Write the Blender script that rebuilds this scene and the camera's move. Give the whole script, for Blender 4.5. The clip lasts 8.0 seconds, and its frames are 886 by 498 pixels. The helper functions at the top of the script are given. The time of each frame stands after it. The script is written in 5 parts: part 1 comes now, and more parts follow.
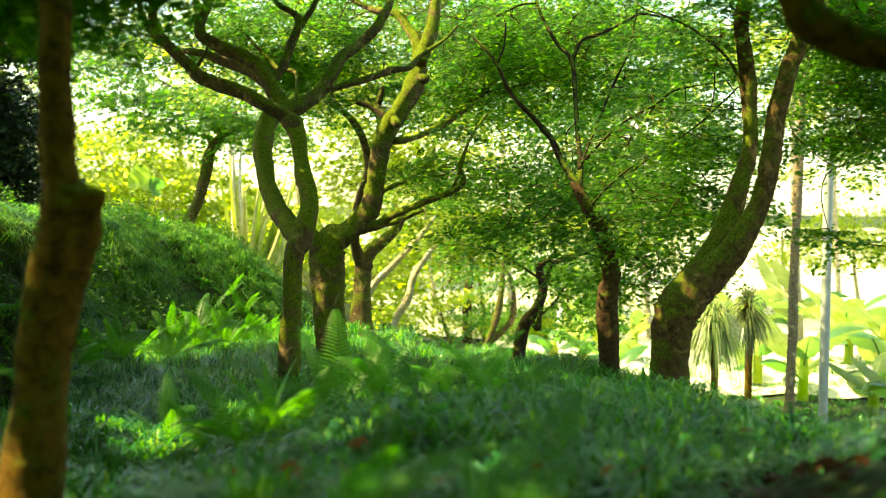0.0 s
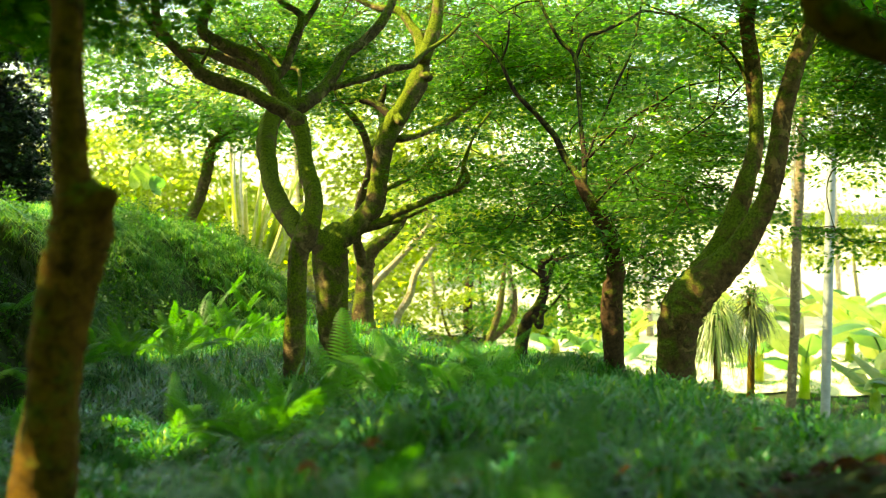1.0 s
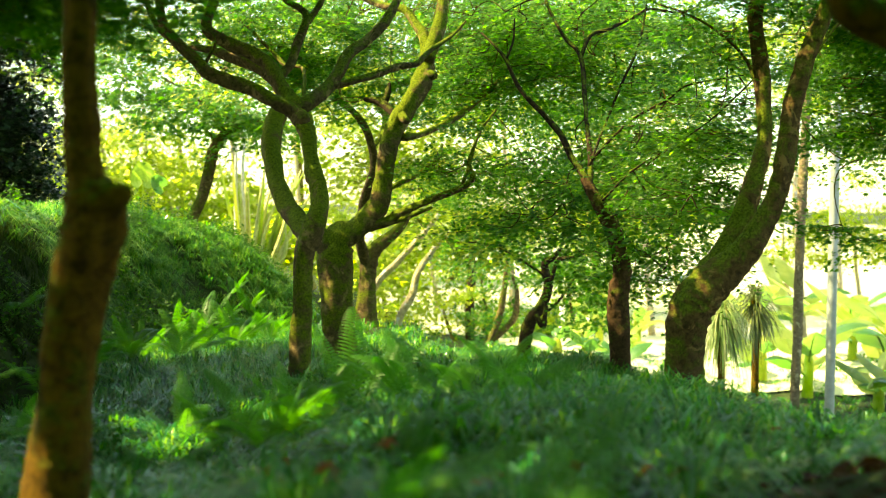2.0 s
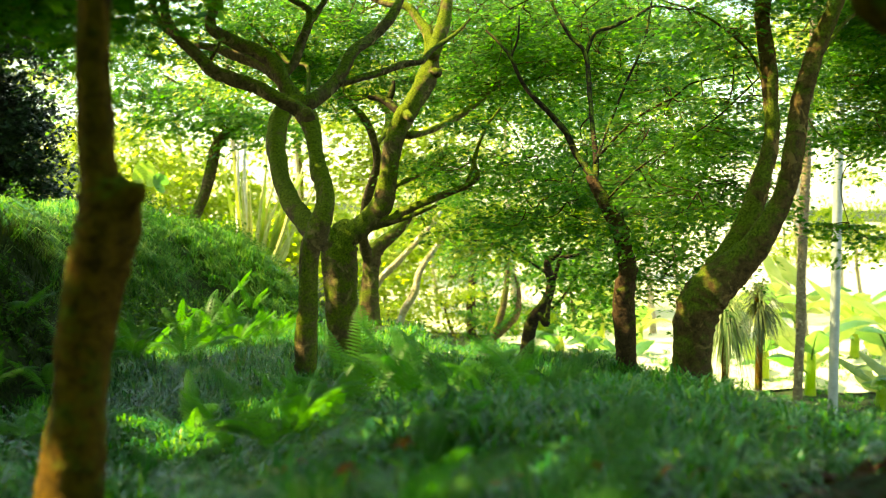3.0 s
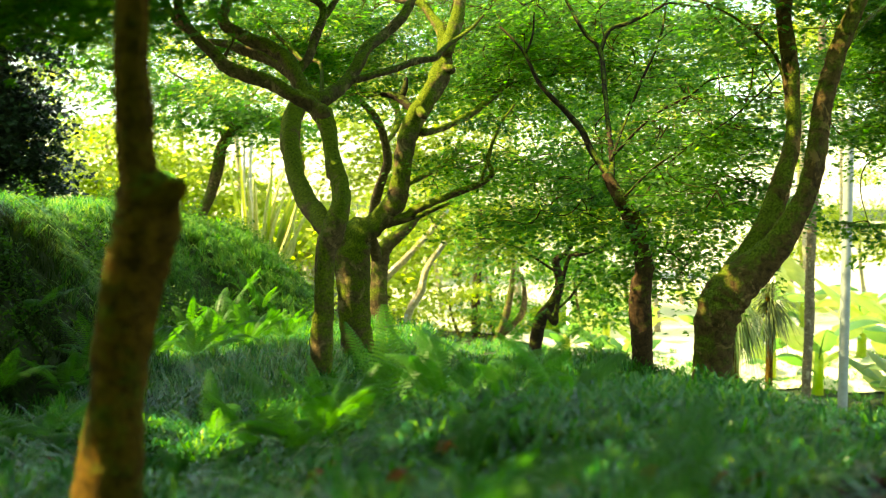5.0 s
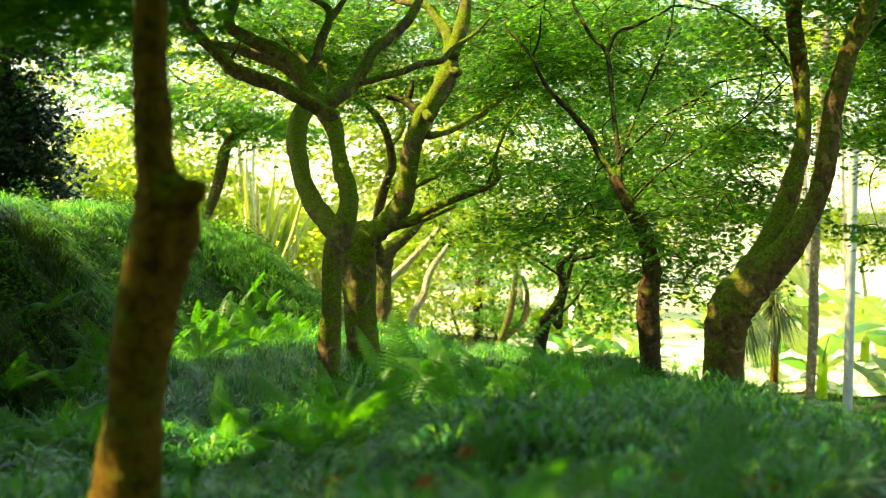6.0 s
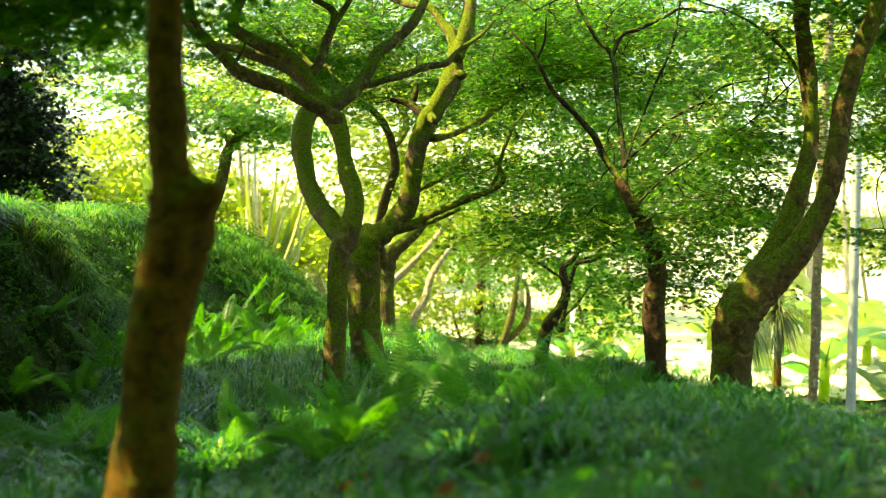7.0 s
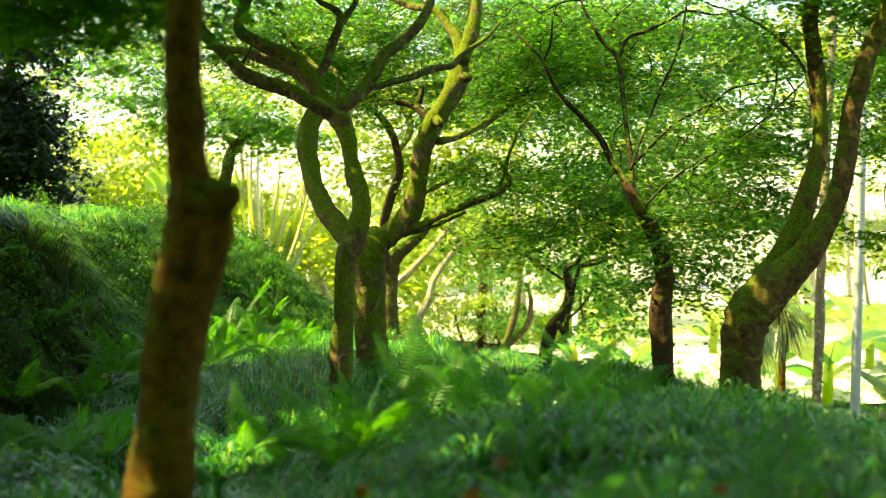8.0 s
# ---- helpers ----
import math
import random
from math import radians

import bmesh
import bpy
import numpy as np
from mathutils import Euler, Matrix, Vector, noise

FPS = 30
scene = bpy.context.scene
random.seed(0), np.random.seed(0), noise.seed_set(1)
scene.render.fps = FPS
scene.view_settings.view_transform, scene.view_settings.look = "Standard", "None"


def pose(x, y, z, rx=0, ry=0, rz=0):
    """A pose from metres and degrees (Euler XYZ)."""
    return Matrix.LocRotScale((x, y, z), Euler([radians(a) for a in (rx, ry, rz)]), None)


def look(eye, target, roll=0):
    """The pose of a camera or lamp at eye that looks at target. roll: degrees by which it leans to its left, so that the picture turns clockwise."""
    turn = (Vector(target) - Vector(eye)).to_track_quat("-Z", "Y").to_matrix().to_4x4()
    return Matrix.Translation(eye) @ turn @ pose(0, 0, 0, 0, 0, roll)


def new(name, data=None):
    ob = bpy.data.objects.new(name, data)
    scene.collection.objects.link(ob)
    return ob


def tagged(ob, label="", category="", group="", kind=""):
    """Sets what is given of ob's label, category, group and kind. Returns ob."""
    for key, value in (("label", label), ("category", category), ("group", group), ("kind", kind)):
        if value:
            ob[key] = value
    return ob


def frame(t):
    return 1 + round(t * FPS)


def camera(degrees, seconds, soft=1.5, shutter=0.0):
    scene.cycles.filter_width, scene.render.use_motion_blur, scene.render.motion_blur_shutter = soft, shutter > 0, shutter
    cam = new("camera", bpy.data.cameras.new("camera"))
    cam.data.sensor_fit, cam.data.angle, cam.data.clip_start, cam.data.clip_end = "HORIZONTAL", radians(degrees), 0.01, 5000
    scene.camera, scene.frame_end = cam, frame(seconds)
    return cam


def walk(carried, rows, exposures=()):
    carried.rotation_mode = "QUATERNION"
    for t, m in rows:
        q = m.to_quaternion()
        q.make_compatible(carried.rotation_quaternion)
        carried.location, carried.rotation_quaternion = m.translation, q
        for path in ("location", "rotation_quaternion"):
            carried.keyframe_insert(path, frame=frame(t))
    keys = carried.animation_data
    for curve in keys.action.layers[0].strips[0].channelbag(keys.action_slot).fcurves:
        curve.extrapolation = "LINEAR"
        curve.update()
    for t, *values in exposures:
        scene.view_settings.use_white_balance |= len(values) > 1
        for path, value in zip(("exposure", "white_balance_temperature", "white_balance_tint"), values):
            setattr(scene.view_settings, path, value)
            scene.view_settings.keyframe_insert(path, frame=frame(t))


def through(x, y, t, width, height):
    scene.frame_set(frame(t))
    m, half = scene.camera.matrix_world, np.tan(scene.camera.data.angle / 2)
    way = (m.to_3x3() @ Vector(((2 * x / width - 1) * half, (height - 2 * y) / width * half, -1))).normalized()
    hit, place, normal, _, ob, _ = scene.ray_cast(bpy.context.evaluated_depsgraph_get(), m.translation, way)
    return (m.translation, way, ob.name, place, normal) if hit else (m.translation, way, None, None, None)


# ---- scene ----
cam = camera(40.0, 8.0, soft=1.1)
PATH = [
    (0, (0.078, -0.339, 1.053), (0.046, 1.659, 0.978), 0.8),
    (0.5, (0.058, -0.331, 1.052), (0.027, 1.667, 0.977), 0.8),
    (1, (0.038, -0.315, 1.052), (0.008, 1.684, 0.974), 0.7),
    (1.5, (0.017, -0.295, 1.048), (-0.013, 1.703, 0.97), 0.7),
    (3, (-0.047, -0.249, 1.045), (-0.076, 1.749, 0.963), 0.6),
    (3.5, (-0.068, -0.237, 1.045), (-0.098, 1.761, 0.962), 0.7),
    (4, (-0.099, -0.212, 1.043), (-0.129, 1.786, 0.957), 0.7),
    (4.5, (-0.128, -0.193, 1.042), (-0.157, 1.805, 0.956), 0.7),
    (6, (-0.208, -0.133, 1.037), (-0.237, 1.865, 0.958), 0.7),
    (6.5, (-0.227, -0.124, 1.036), (-0.255, 1.874, 0.96), 0.7),
    (7, (-0.25, -0.101, 1.036), (-0.278, 1.898, 0.962), 0.8),
    (7.5, (-0.277, -0.088, 1.035), (-0.304, 1.911, 0.965), 0.8),
    (8, (-0.296, -0.071, 1.034), (-0.324, 1.927, 0.965), 0.8),
]
walk(cam, [(t, look(eye, target, roll)) for t, eye, target, roll in PATH])
cam.data.dof.use_dof = True
cam.data.dof.focus_distance = 9.0
cam.data.dof.aperture_fstop = 2.3

# ---- light ----
SUN_AZ, SUN_EL = -88.0, 50.0          # degrees: left of straight ahead, above the horizon
world = bpy.data.worlds.new("world")
scene.world = world
world.use_nodes = True
wn = world.node_tree.nodes
sky = wn.new("ShaderNodeTexSky")
sky.sky_type = "NISHITA"
sky.sun_disc = False
sky.sun_elevation = radians(SUN_EL)
sky.sun_rotation = radians(SUN_AZ)
sky.dust_density = 0.8
wn["Background"].inputs["Strength"].default_value = 0.125
world.node_tree.links.new(sky.outputs["Color"], wn["Background"].inputs["Color"])
sun_data = bpy.data.lights.new("sun", "SUN")
sun_data.energy = 4.3
sun_data.angle = radians(0.55)
sun_data.color = (1.0, 0.88, 0.60)
sun = new("sun", sun_data)
sun_to = Vector((math.sin(radians(SUN_AZ)) * math.cos(radians(SUN_EL)), math.cos(radians(SUN_AZ)) * math.cos(radians(SUN_EL)), math.sin(radians(SUN_EL))))
sun.matrix_world = look(sun_to * 60, (0, 0, 0))
scene.view_settings.exposure = 2.49
scene.view_settings.use_white_balance = True
scene.view_settings.white_balance_temperature = 9250
scene.view_settings.white_balance_tint = -4

# ---- materials ----


def material(name):
    m = bpy.data.materials.new(name)
    m.use_nodes = True
    return m, m.node_tree.nodes, m.node_tree.links, m.node_tree.nodes["Principled BSDF"]


def ramp(nodes, links, fac, stops):
    r = nodes.new("ShaderNodeValToRGB")
    while len(r.color_ramp.elements) < len(stops):
        r.color_ramp.elements.new(0.5)
    for e, (p, c) in zip(r.color_ramp.elements, stops):
        e.position, e.color = p, (*c, 1)
    links.new(fac, r.inputs["Fac"])
    return r.outputs["Color"]


def noise_of(nodes, links, scale, detail=4.0, rough=0.6, distort=0.0, vector=None):
    n = nodes.new("ShaderNodeTexNoise")
    n.inputs["Scale"].default_value, n.inputs["Detail"].default_value = scale, detail
    n.inputs["Roughness"].default_value, n.inputs["Distortion"].default_value = rough, distort
    if vector is None:
        vector = nodes.new("ShaderNodeTexCoord").outputs["Object"]
    links.new(vector, n.inputs["Vector"])
    return n.outputs["Fac"]


def mixed(nodes, links, fac, a, b, mode="MIX"):
    n = nodes.new("ShaderNodeMix")
    n.data_type, n.blend_type = "RGBA", mode
    for socket, value in ((n.inputs[0], fac), (n.inputs[6], a), (n.inputs[7], b)):
        if isinstance(value, (int, float)):
            socket.default_value = value
        elif isinstance(value, tuple):
            socket.default_value = (*value, 1)
        else:
            links.new(value, socket)
    return n.outputs[2]


def leaf_material(name, stops, through_stops, translucency=0.5, rough=0.45, island=True, gloss=0.2, veins=0.0):
    m, n, l, bsdf = material(name)
    if island:
        rnd = n.new("ShaderNodeNewGeometry").outputs["Random Per Island"]
    else:
        rnd = n.new("ShaderNodeObjectInfo").outputs["Random"]
    big = noise_of(n, l, 4.0, 2.0)
    add = n.new("ShaderNodeMath")
    add.operation = "MULTIPLY_ADD"
    l.new(big, add.inputs[0])
    add.inputs[1].default_value = 1.4
    half = n.new("ShaderNodeMath")
    half.operation = "MULTIPLY_ADD"
    l.new(rnd, half.inputs[0])
    half.inputs[1].default_value, half.inputs[2].default_value = 0.7, -0.55
    l.new(half.outputs[0], add.inputs[2])
    fine = noise_of(n, l, 60.0, 2.0)
    col = mixed(n, l, 0.25, ramp(n, l, add.outputs[0], stops), ramp(n, l, fine, [(0.3, (0.02, 0.03, 0.01)), (0.7, (0.35, 0.4, 0.2))]), "OVERLAY")
    through = ramp(n, l, add.outputs[0], through_stops)
    if veins:
        wave = n.new("ShaderNodeTexWave")
        wave.bands_direction = "Y"
        wave.inputs["Scale"].default_value, wave.inputs["Distortion"].default_value = veins, 1.5
        l.new(n.new("ShaderNodeTexCoord").outputs["Object"], wave.inputs["Vector"])
        stripe = ramp(n, l, wave.outputs["Fac"], [(0.0, (0.30, 0.34, 0.2)), (0.6, (0.62, 0.62, 0.6))])
        col, through = mixed(n, l, 0.3, col, stripe, "OVERLAY"), mixed(n, l, 0.3, through, stripe, "OVERLAY")
    l.new(col, bsdf.inputs["Base Color"])
    bsdf.inputs["Roughness"].default_value = rough
    bsdf.inputs["Specular IOR Level"].default_value = gloss
    tr = n.new("ShaderNodeBsdfTranslucent")
    l.new(through, tr.inputs["Color"])
    mix = n.new("ShaderNodeMixShader")
    mix.inputs[0].default_value = translucency
    l.new(bsdf.outputs[0], mix.inputs[1])
    l.new(tr.outputs[0], mix.inputs[2])
    l.new(mix.outputs[0], n["Material Output"].inputs["Surface"])
    return m


def bark_material(name, dark, light, moss=0.5, lichen=0.3, lush=1.0):
    m, n, l, bsdf = material(name)
    coord = n.new("ShaderNodeTexCoord").outputs["Object"]
    base = ramp(n, l, noise_of(n, l, 26, 8, 0.7, 0.4, coord), [(0.3, dark), (0.62, light)])
    patch = ramp(n, l, noise_of(n, l, 9, 5, 0.65, 0.6, coord), [(0.60 - 0.12 * lichen, (0, 0, 0)), (0.66 - 0.10 * lichen, (1, 1, 1))])
    base = mixed(n, l, patch, base, tuple(min(0.5, 1.8 * c) for c in light))
    up = n.new("ShaderNodeSeparateXYZ")
    l.new(n.new("ShaderNodeNewGeometry").outputs["Normal"], up.inputs[0])
    msum = n.new("ShaderNodeMath")
    msum.operation = "MULTIPLY_ADD"
    l.new(up.outputs["Z"], msum.inputs[0])
    msum.inputs[1].default_value = 0.22
    l.new(noise_of(n, l, 5.5, 6, 0.68, 0.3, coord), msum.inputs[2])
    mfac = ramp(n, l, msum.outputs[0], [(0.66 - 0.3 * moss, (0, 0, 0)), (0.80 - 0.3 * moss, (1, 1, 1))])
    mcol = ramp(n, l, noise_of(n, l, 70, 3, 0.6, 0, coord), [(0.3, (0.032 * lush, 0.054 * lush, 0.005)), (0.7, (0.160 * lush, 0.205 * lush, 0.020))])
    l.new(mixed(n, l, mfac, base, mcol), bsdf.inputs["Base Color"])
    bsdf.inputs["Roughness"].default_value = 0.9
    bsdf.inputs["Specular IOR Level"].default_value = 0.08
    bump = n.new("ShaderNodeBump")
    bump.inputs["Strength"].default_value, bump.inputs["Distance"].default_value = 1.0, 0.03
    l.new(noise_of(n, l, 55, 7, 0.72, 0.5, coord), bump.inputs["Height"])
    l.new(bump.outputs[0], bsdf.inputs["Normal"])
    return m


G = {
    "maple": leaf_material("maple_leaf", [(0.15, (0.024, 0.078, 0.012)), (0.5, (0.048, 0.125, 0.016)), (0.9, (0.090, 0.170, 0.02))],
                           [(0.15, (0.042, 0.22, 0.010)), (0.5, (0.120, 0.43, 0.018)), (0.9, (0.28, 0.58, 0.030))], 0.60, 0.42, True, 0.18),
    # lit leaf copy for the background: sunlight put into a brighter, yellower colour
    "bright": leaf_material("painted_sunlit_leaf", [(0.15, (0.05, 0.10, 0.012)), (0.6, (0.12, 0.18, 0.02)), (0.95, (0.20, 0.23, 0.035))],
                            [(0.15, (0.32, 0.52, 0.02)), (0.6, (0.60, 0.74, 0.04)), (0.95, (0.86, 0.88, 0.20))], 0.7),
    "dark": leaf_material("evergreen_leaf", [(0.2, (0.012, 0.028, 0.012)), (0.8, (0.03, 0.055, 0.022))],
                          [(0.2, (0.02, 0.06, 0.01)), (0.8, (0.05, 0.12, 0.02))], 0.25, 0.3),
    "grass": leaf_material("mondo_grass", [(0.1, (0.004, 0.036, 0.006)), (0.42, (0.011, 0.124, 0.020)), (0.66, (0.032, 0.212, 0.072)), (0.92, (0.12, 0.32, 0.15))],
                           [(0.1, (0.03, 0.20, 0.010)), (0.5, (0.12, 0.45, 0.020)), (0.92, (0.42, 0.62, 0.05))], 0.42, 0.24, True, 0.40),
    "bank": leaf_material("bank_grass", [(0.1, (0.006, 0.036, 0.008)), (0.42, (0.022, 0.105, 0.022)), (0.66, (0.060, 0.180, 0.060)), (0.92, (0.15, 0.27, 0.10))],
                          [(0.1, (0.03, 0.18, 0.010)), (0.5, (0.10, 0.36, 0.020)), (0.92, (0.36, 0.56, 0.05))], 0.40, 0.5, True, 0.12),
    # grass for the near bank face, its deep shade put into dull dark colours
    "bank_dark": leaf_material("dry_bank_grass", [(0.1, (0.014, 0.022, 0.005)), (0.5, (0.026, 0.048, 0.010)), (0.95, (0.060, 0.080, 0.020))],
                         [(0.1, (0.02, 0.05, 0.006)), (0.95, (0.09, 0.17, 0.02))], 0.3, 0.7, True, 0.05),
    "weed": leaf_material("weed_leaf", [(0.1, (0.014, 0.050, 0.008)), (0.9, (0.050, 0.120, 0.018))],
                          [(0.1, (0.04, 0.18, 0.008)), (0.9, (0.15, 0.42, 0.018))], 0.48, 0.5, True, 0.15),
    "fern": leaf_material("fern_leaf", [(0.1, (0.020, 0.100, 0.012)), (0.9, (0.054, 0.170, 0.022))],
                          [(0.1, (0.042, 0.26, 0.010)), (0.9, (0.135, 0.43, 0.020))], 0.5, 0.45, False),
    # two copies of one blade: sun painted into the first, shade into the second
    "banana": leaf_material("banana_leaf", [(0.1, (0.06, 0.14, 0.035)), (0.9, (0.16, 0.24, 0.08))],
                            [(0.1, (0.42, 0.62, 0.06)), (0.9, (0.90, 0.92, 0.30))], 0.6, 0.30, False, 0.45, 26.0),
    "shade_banana": leaf_material("painted_shade_banana_leaf", [(0.1, (0.03, 0.10, 0.035)), (0.9, (0.07, 0.17, 0.06))],
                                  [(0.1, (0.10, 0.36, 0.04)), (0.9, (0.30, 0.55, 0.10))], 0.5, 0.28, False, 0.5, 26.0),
    "yucca": leaf_material("yucca_leaf", [(0.1, (0.08, 0.15, 0.035)), (0.6, (0.20, 0.30, 0.09)), (0.95, (0.52, 0.52, 0.26))],
                           [(0.1, (0.15, 0.30, 0.04)), (0.95, (0.6, 0.66, 0.25))], 0.4, 0.4, True, 0.4),
    "dark_yucca": leaf_material("dark_yucca_leaf", [(0.1, (0.05, 0.06, 0.02)), (0.6, (0.10, 0.14, 0.04)), (0.95, (0.30, 0.30, 0.12))],
                                [(0.1, (0.06, 0.10, 0.02)), (0.95, (0.35, 0.42, 0.12))], 0.3, 0.45, True, 0.3),
    "litter": leaf_material("dead_leaf", [(0.1, (0.030, 0.012, 0.005)), (0.9, (0.11, 0.040, 0.014))],
                            [(0.1, (0.05, 0.02, 0.005)), (0.9, (0.14, 0.05, 0.01))], 0.2, 0.7, True, 0.1),
    "fallen": leaf_material("fallen_leaf", [(0.1, (0.22, 0.05, 0.015)), (0.9, (0.36, 0.12, 0.03))],
                            [(0.1, (0.3, 0.08, 0.01)), (0.9, (0.45, 0.2, 0.03))], 0.3, 0.6, False),
}
BARK = bark_material("mossy_bark", (0.024, 0.017, 0.008), (0.135, 0.095, 0.046), 0.60, 0.34)
BARK_DRY = bark_material("brown_bark", (0.020, 0.011, 0.002), (0.190, 0.098, 0.010), 0.47, -0.8)
BARK_DARK = bark_material("dark_bark", (0.022, 0.013, 0.006), (0.095, 0.054, 0.025), 0.34, -0.1)
# near-black bark; on maple limbs and snags it stands in for shade
BARK_DARKENED = bark_material("darkened_bark", (0.010, 0.007, 0.004), (0.045, 0.030, 0.016), 0.34, -0.3)
BARK_MOSS = bark_material("lichened_mossy_bark", (0.034, 0.024, 0.010), (0.180, 0.125, 0.058), 0.78, 0.45, 1.2)
BARK_WARM = bark_material("warm_mossy_bark", (0.022, 0.013, 0.005), (0.135, 0.082, 0.030), 0.58, 0.25)
BARK_TAN = bark_material("tan_bark", (0.22, 0.17, 0.09), (0.60, 0.50, 0.32), 0.25, 0.3)
BARK_PALE = bark_material("pale_bark", (0.55, 0.52, 0.42), (0.86, 0.84, 0.76), -0.5, 0.5)

soil, _n, _l, _b = material("soil")
_l.new(ramp(_n, _l, noise_of(_n, _l, 7, 8, 0.7), [(0.3, (0.018, 0.022, 0.010)), (0.55, (0.035, 0.055, 0.020)), (0.75, (0.07, 0.075, 0.03))]), _b.inputs["Base Color"])
_b.inputs["Roughness"].default_value = 0.95
_b.inputs["Specular IOR Level"].default_value = 0.1
_bp = _n.new("ShaderNodeBump")
_bp.inputs["Distance"].default_value = 0.03
_l.new(noise_of(_n, _l, 40, 6, 0.7), _bp.inputs["Height"])
_l.new(_bp.outputs[0], _b.inputs["Normal"])

gravel, _n, _l, _b = material("pale_gravel")
_l.new(ramp(_n, _l, noise_of(_n, _l, 14, 9, 0.75), [(0.3, (0.30, 0.30, 0.20)), (0.7, (0.50, 0.49, 0.36))]), _b.inputs["Base Color"])
_b.inputs["Roughness"].default_value = 0.9

white, _n, _l, _b = material("white_paint")
_l.new(ramp(_n, _l, noise_of(_n, _l, 9, 6, 0.7), [(0.3, (0.62, 0.62, 0.56)), (0.7, (0.82, 0.82, 0.78))]), _b.inputs["Base Color"])
_b.inputs["Roughness"].default_value = 0.5

steel, _n, _l, _b = material("painted_post")
_l.new(ramp(_n, _l, noise_of(_n, _l, 6, 7, 0.7), [(0.3, (0.20, 0.22, 0.18)), (0.7, (0.36, 0.38, 0.33))]), _b.inputs["Base Color"])
_b.inputs["Roughness"].default_value = 0.5

# ---- the lie of the land ----


def smooth(t):
    t = np.clip(t, 0, 1)
    return t * t * (3 - 2 * t)


def bumps(x, y):
    return (0.030 * np.sin(2.3 * x + 1.1) * np.sin(1.9 * y + 0.4) + 0.018 * np.sin(5.1 * x - 1.7 * y) + 0.014 * np.sin(3.7 * y + 4.3 * x + 2.0))


def lie(x, y):
    """Height of the soil at x, y: a low rise under the camera, a bank on one side, a drop towards the far lawn."""
    x, y = np.asarray(x, float), np.asarray(y, float)
    z = np.interp(y, (-20, 0, 2, 3, 4, 5, 7, 9.7, 14.5, 17, 20, 34, 60), (0.25, 0.32, 0.36, 0.27, 0.17, 0.07, -0.1, -0.3, -0.52, -1.05, -1.55, -2.7, -3.1))
    z = z + 0.15 * smooth((x - 0.5) / 0.6) * smooth((3.5 - y) / 1.3)
    z = z + 0.02 * smooth((x - 0.7) / 0.5) * smooth((y - 3.0) / 1.0) * smooth((6.9 - y) / 1.2)
    z = z - 0.20 * smooth((-0.2 - x) / 0.7) * smooth((7.0 - y) / 2.0)
    z = z - 0.80 * smooth((x - 0.75) / 2.6) * smooth((y - 3.1) / 2.3) * smooth((26 - y) / 8)
    z = z - 0.50 * smooth((x + 0.7) / 0.9) * smooth((y - 9.0) / 3.0) * smooth((19.5 - y) / 4)
    foot = np.interp(y, (-5, 0, 4.8, 7, 10, 12, 14, 20), (-1.85, -1.95, -2.0, -2.3, -2.65, -2.15, -1.28, -2.2))
    width = np.interp(y, (4.8, 9, 12, 14), (1.0, 1.0, 1.6, 2.0))
    top = np.interp(y, (-20, 8, 12, 14, 17, 26, 40), (0.92, 0.92, 0.88, 0.72, 0.45, -0.7, -2.1))
    s = smooth((foot - x) / width) * (0.12 + 0.88 * smooth((y - 5.2 - 0.25 * (x + 2.2)) / 1.5))
    z = z + (np.maximum(top, z) - z) * s
    z = z + (0.055 * np.sin(3.1 * x + 2.0 * y) * np.sin(2.3 * y + 0.9) + 0.035 * np.sin(6.3 * y + 4.1 * x + 1.0)) * 4 * s * (1 - s)
    away = smooth((np.hypot(x, y - 6) - 14) / 20)
    return z + bumps(x, y) * (1 - away) * (1 + 0.8 * s * (1 - s))


def ground_at(x, y):
    return float(lie(x, y))


def mesh_from(name, verts, faces_flat, sizes):
    """A mesh from arrays: vertex places, loop indices in a row, and the number of corners of each face."""
    me = bpy.data.meshes.new(name)
    verts = np.asarray(verts, np.float32).reshape(-1, 3)
    faces_flat, sizes = np.asarray(faces_flat, np.int32).ravel(), np.asarray(sizes, np.int32)
    me.vertices.add(len(verts))
    me.vertices.foreach_set("co", verts.ravel())
    me.loops.add(len(faces_flat))
    me.loops.foreach_set("vertex_index", faces_flat)
    me.polygons.add(len(sizes))
    me.polygons.foreach_set("loop_start", np.concatenate(([0], np.cumsum(sizes)[:-1])).astype(np.int32))
    me.update(calc_edges=True)
    me.validate()
    return me


def put(name, me, mat, parent=None, label="", smooth_shade=True):
    """Links a mesh as one object under parent."""
    if mat and not me.materials:
        me.materials.append(mat)
    if smooth_shade:
        me.polygons.foreach_set("use_smooth", np.ones(len(me.polygons), bool))
    ob = new(name, me)
    ob.parent = parent
    return tagged(ob, label)


def empty(name, x, y, z, label, category, group=""):
    ob = new(name)
    ob.empty_display_size = 0.1
    ob.location = (x, y, z)
    return tagged(ob, label, category, group)


def spaced(fine_lo, fine_hi, step, reach):
    mid = np.arange(fine_lo, fine_hi + step / 2, step)
    out = np.cumsum(np.geomspace(step * 1.5, reach / 4, 26))
    return np.concatenate(((fine_lo - out)[::-1], mid, fine_hi + out))


gx, gy = spaced(-7, 8, 0.12, 700), spaced(-3, 26, 0.12, 700)
GX, GY = np.meshgrid(gx, gy)
nx, ny = len(gx), len(gy)
ids = np.arange(nx * ny).reshape(ny, nx)
quads = np.stack((ids[:-1, :-1], ids[:-1, 1:], ids[1:, 1:], ids[1:, :-1]), -1).reshape(-1, 4)
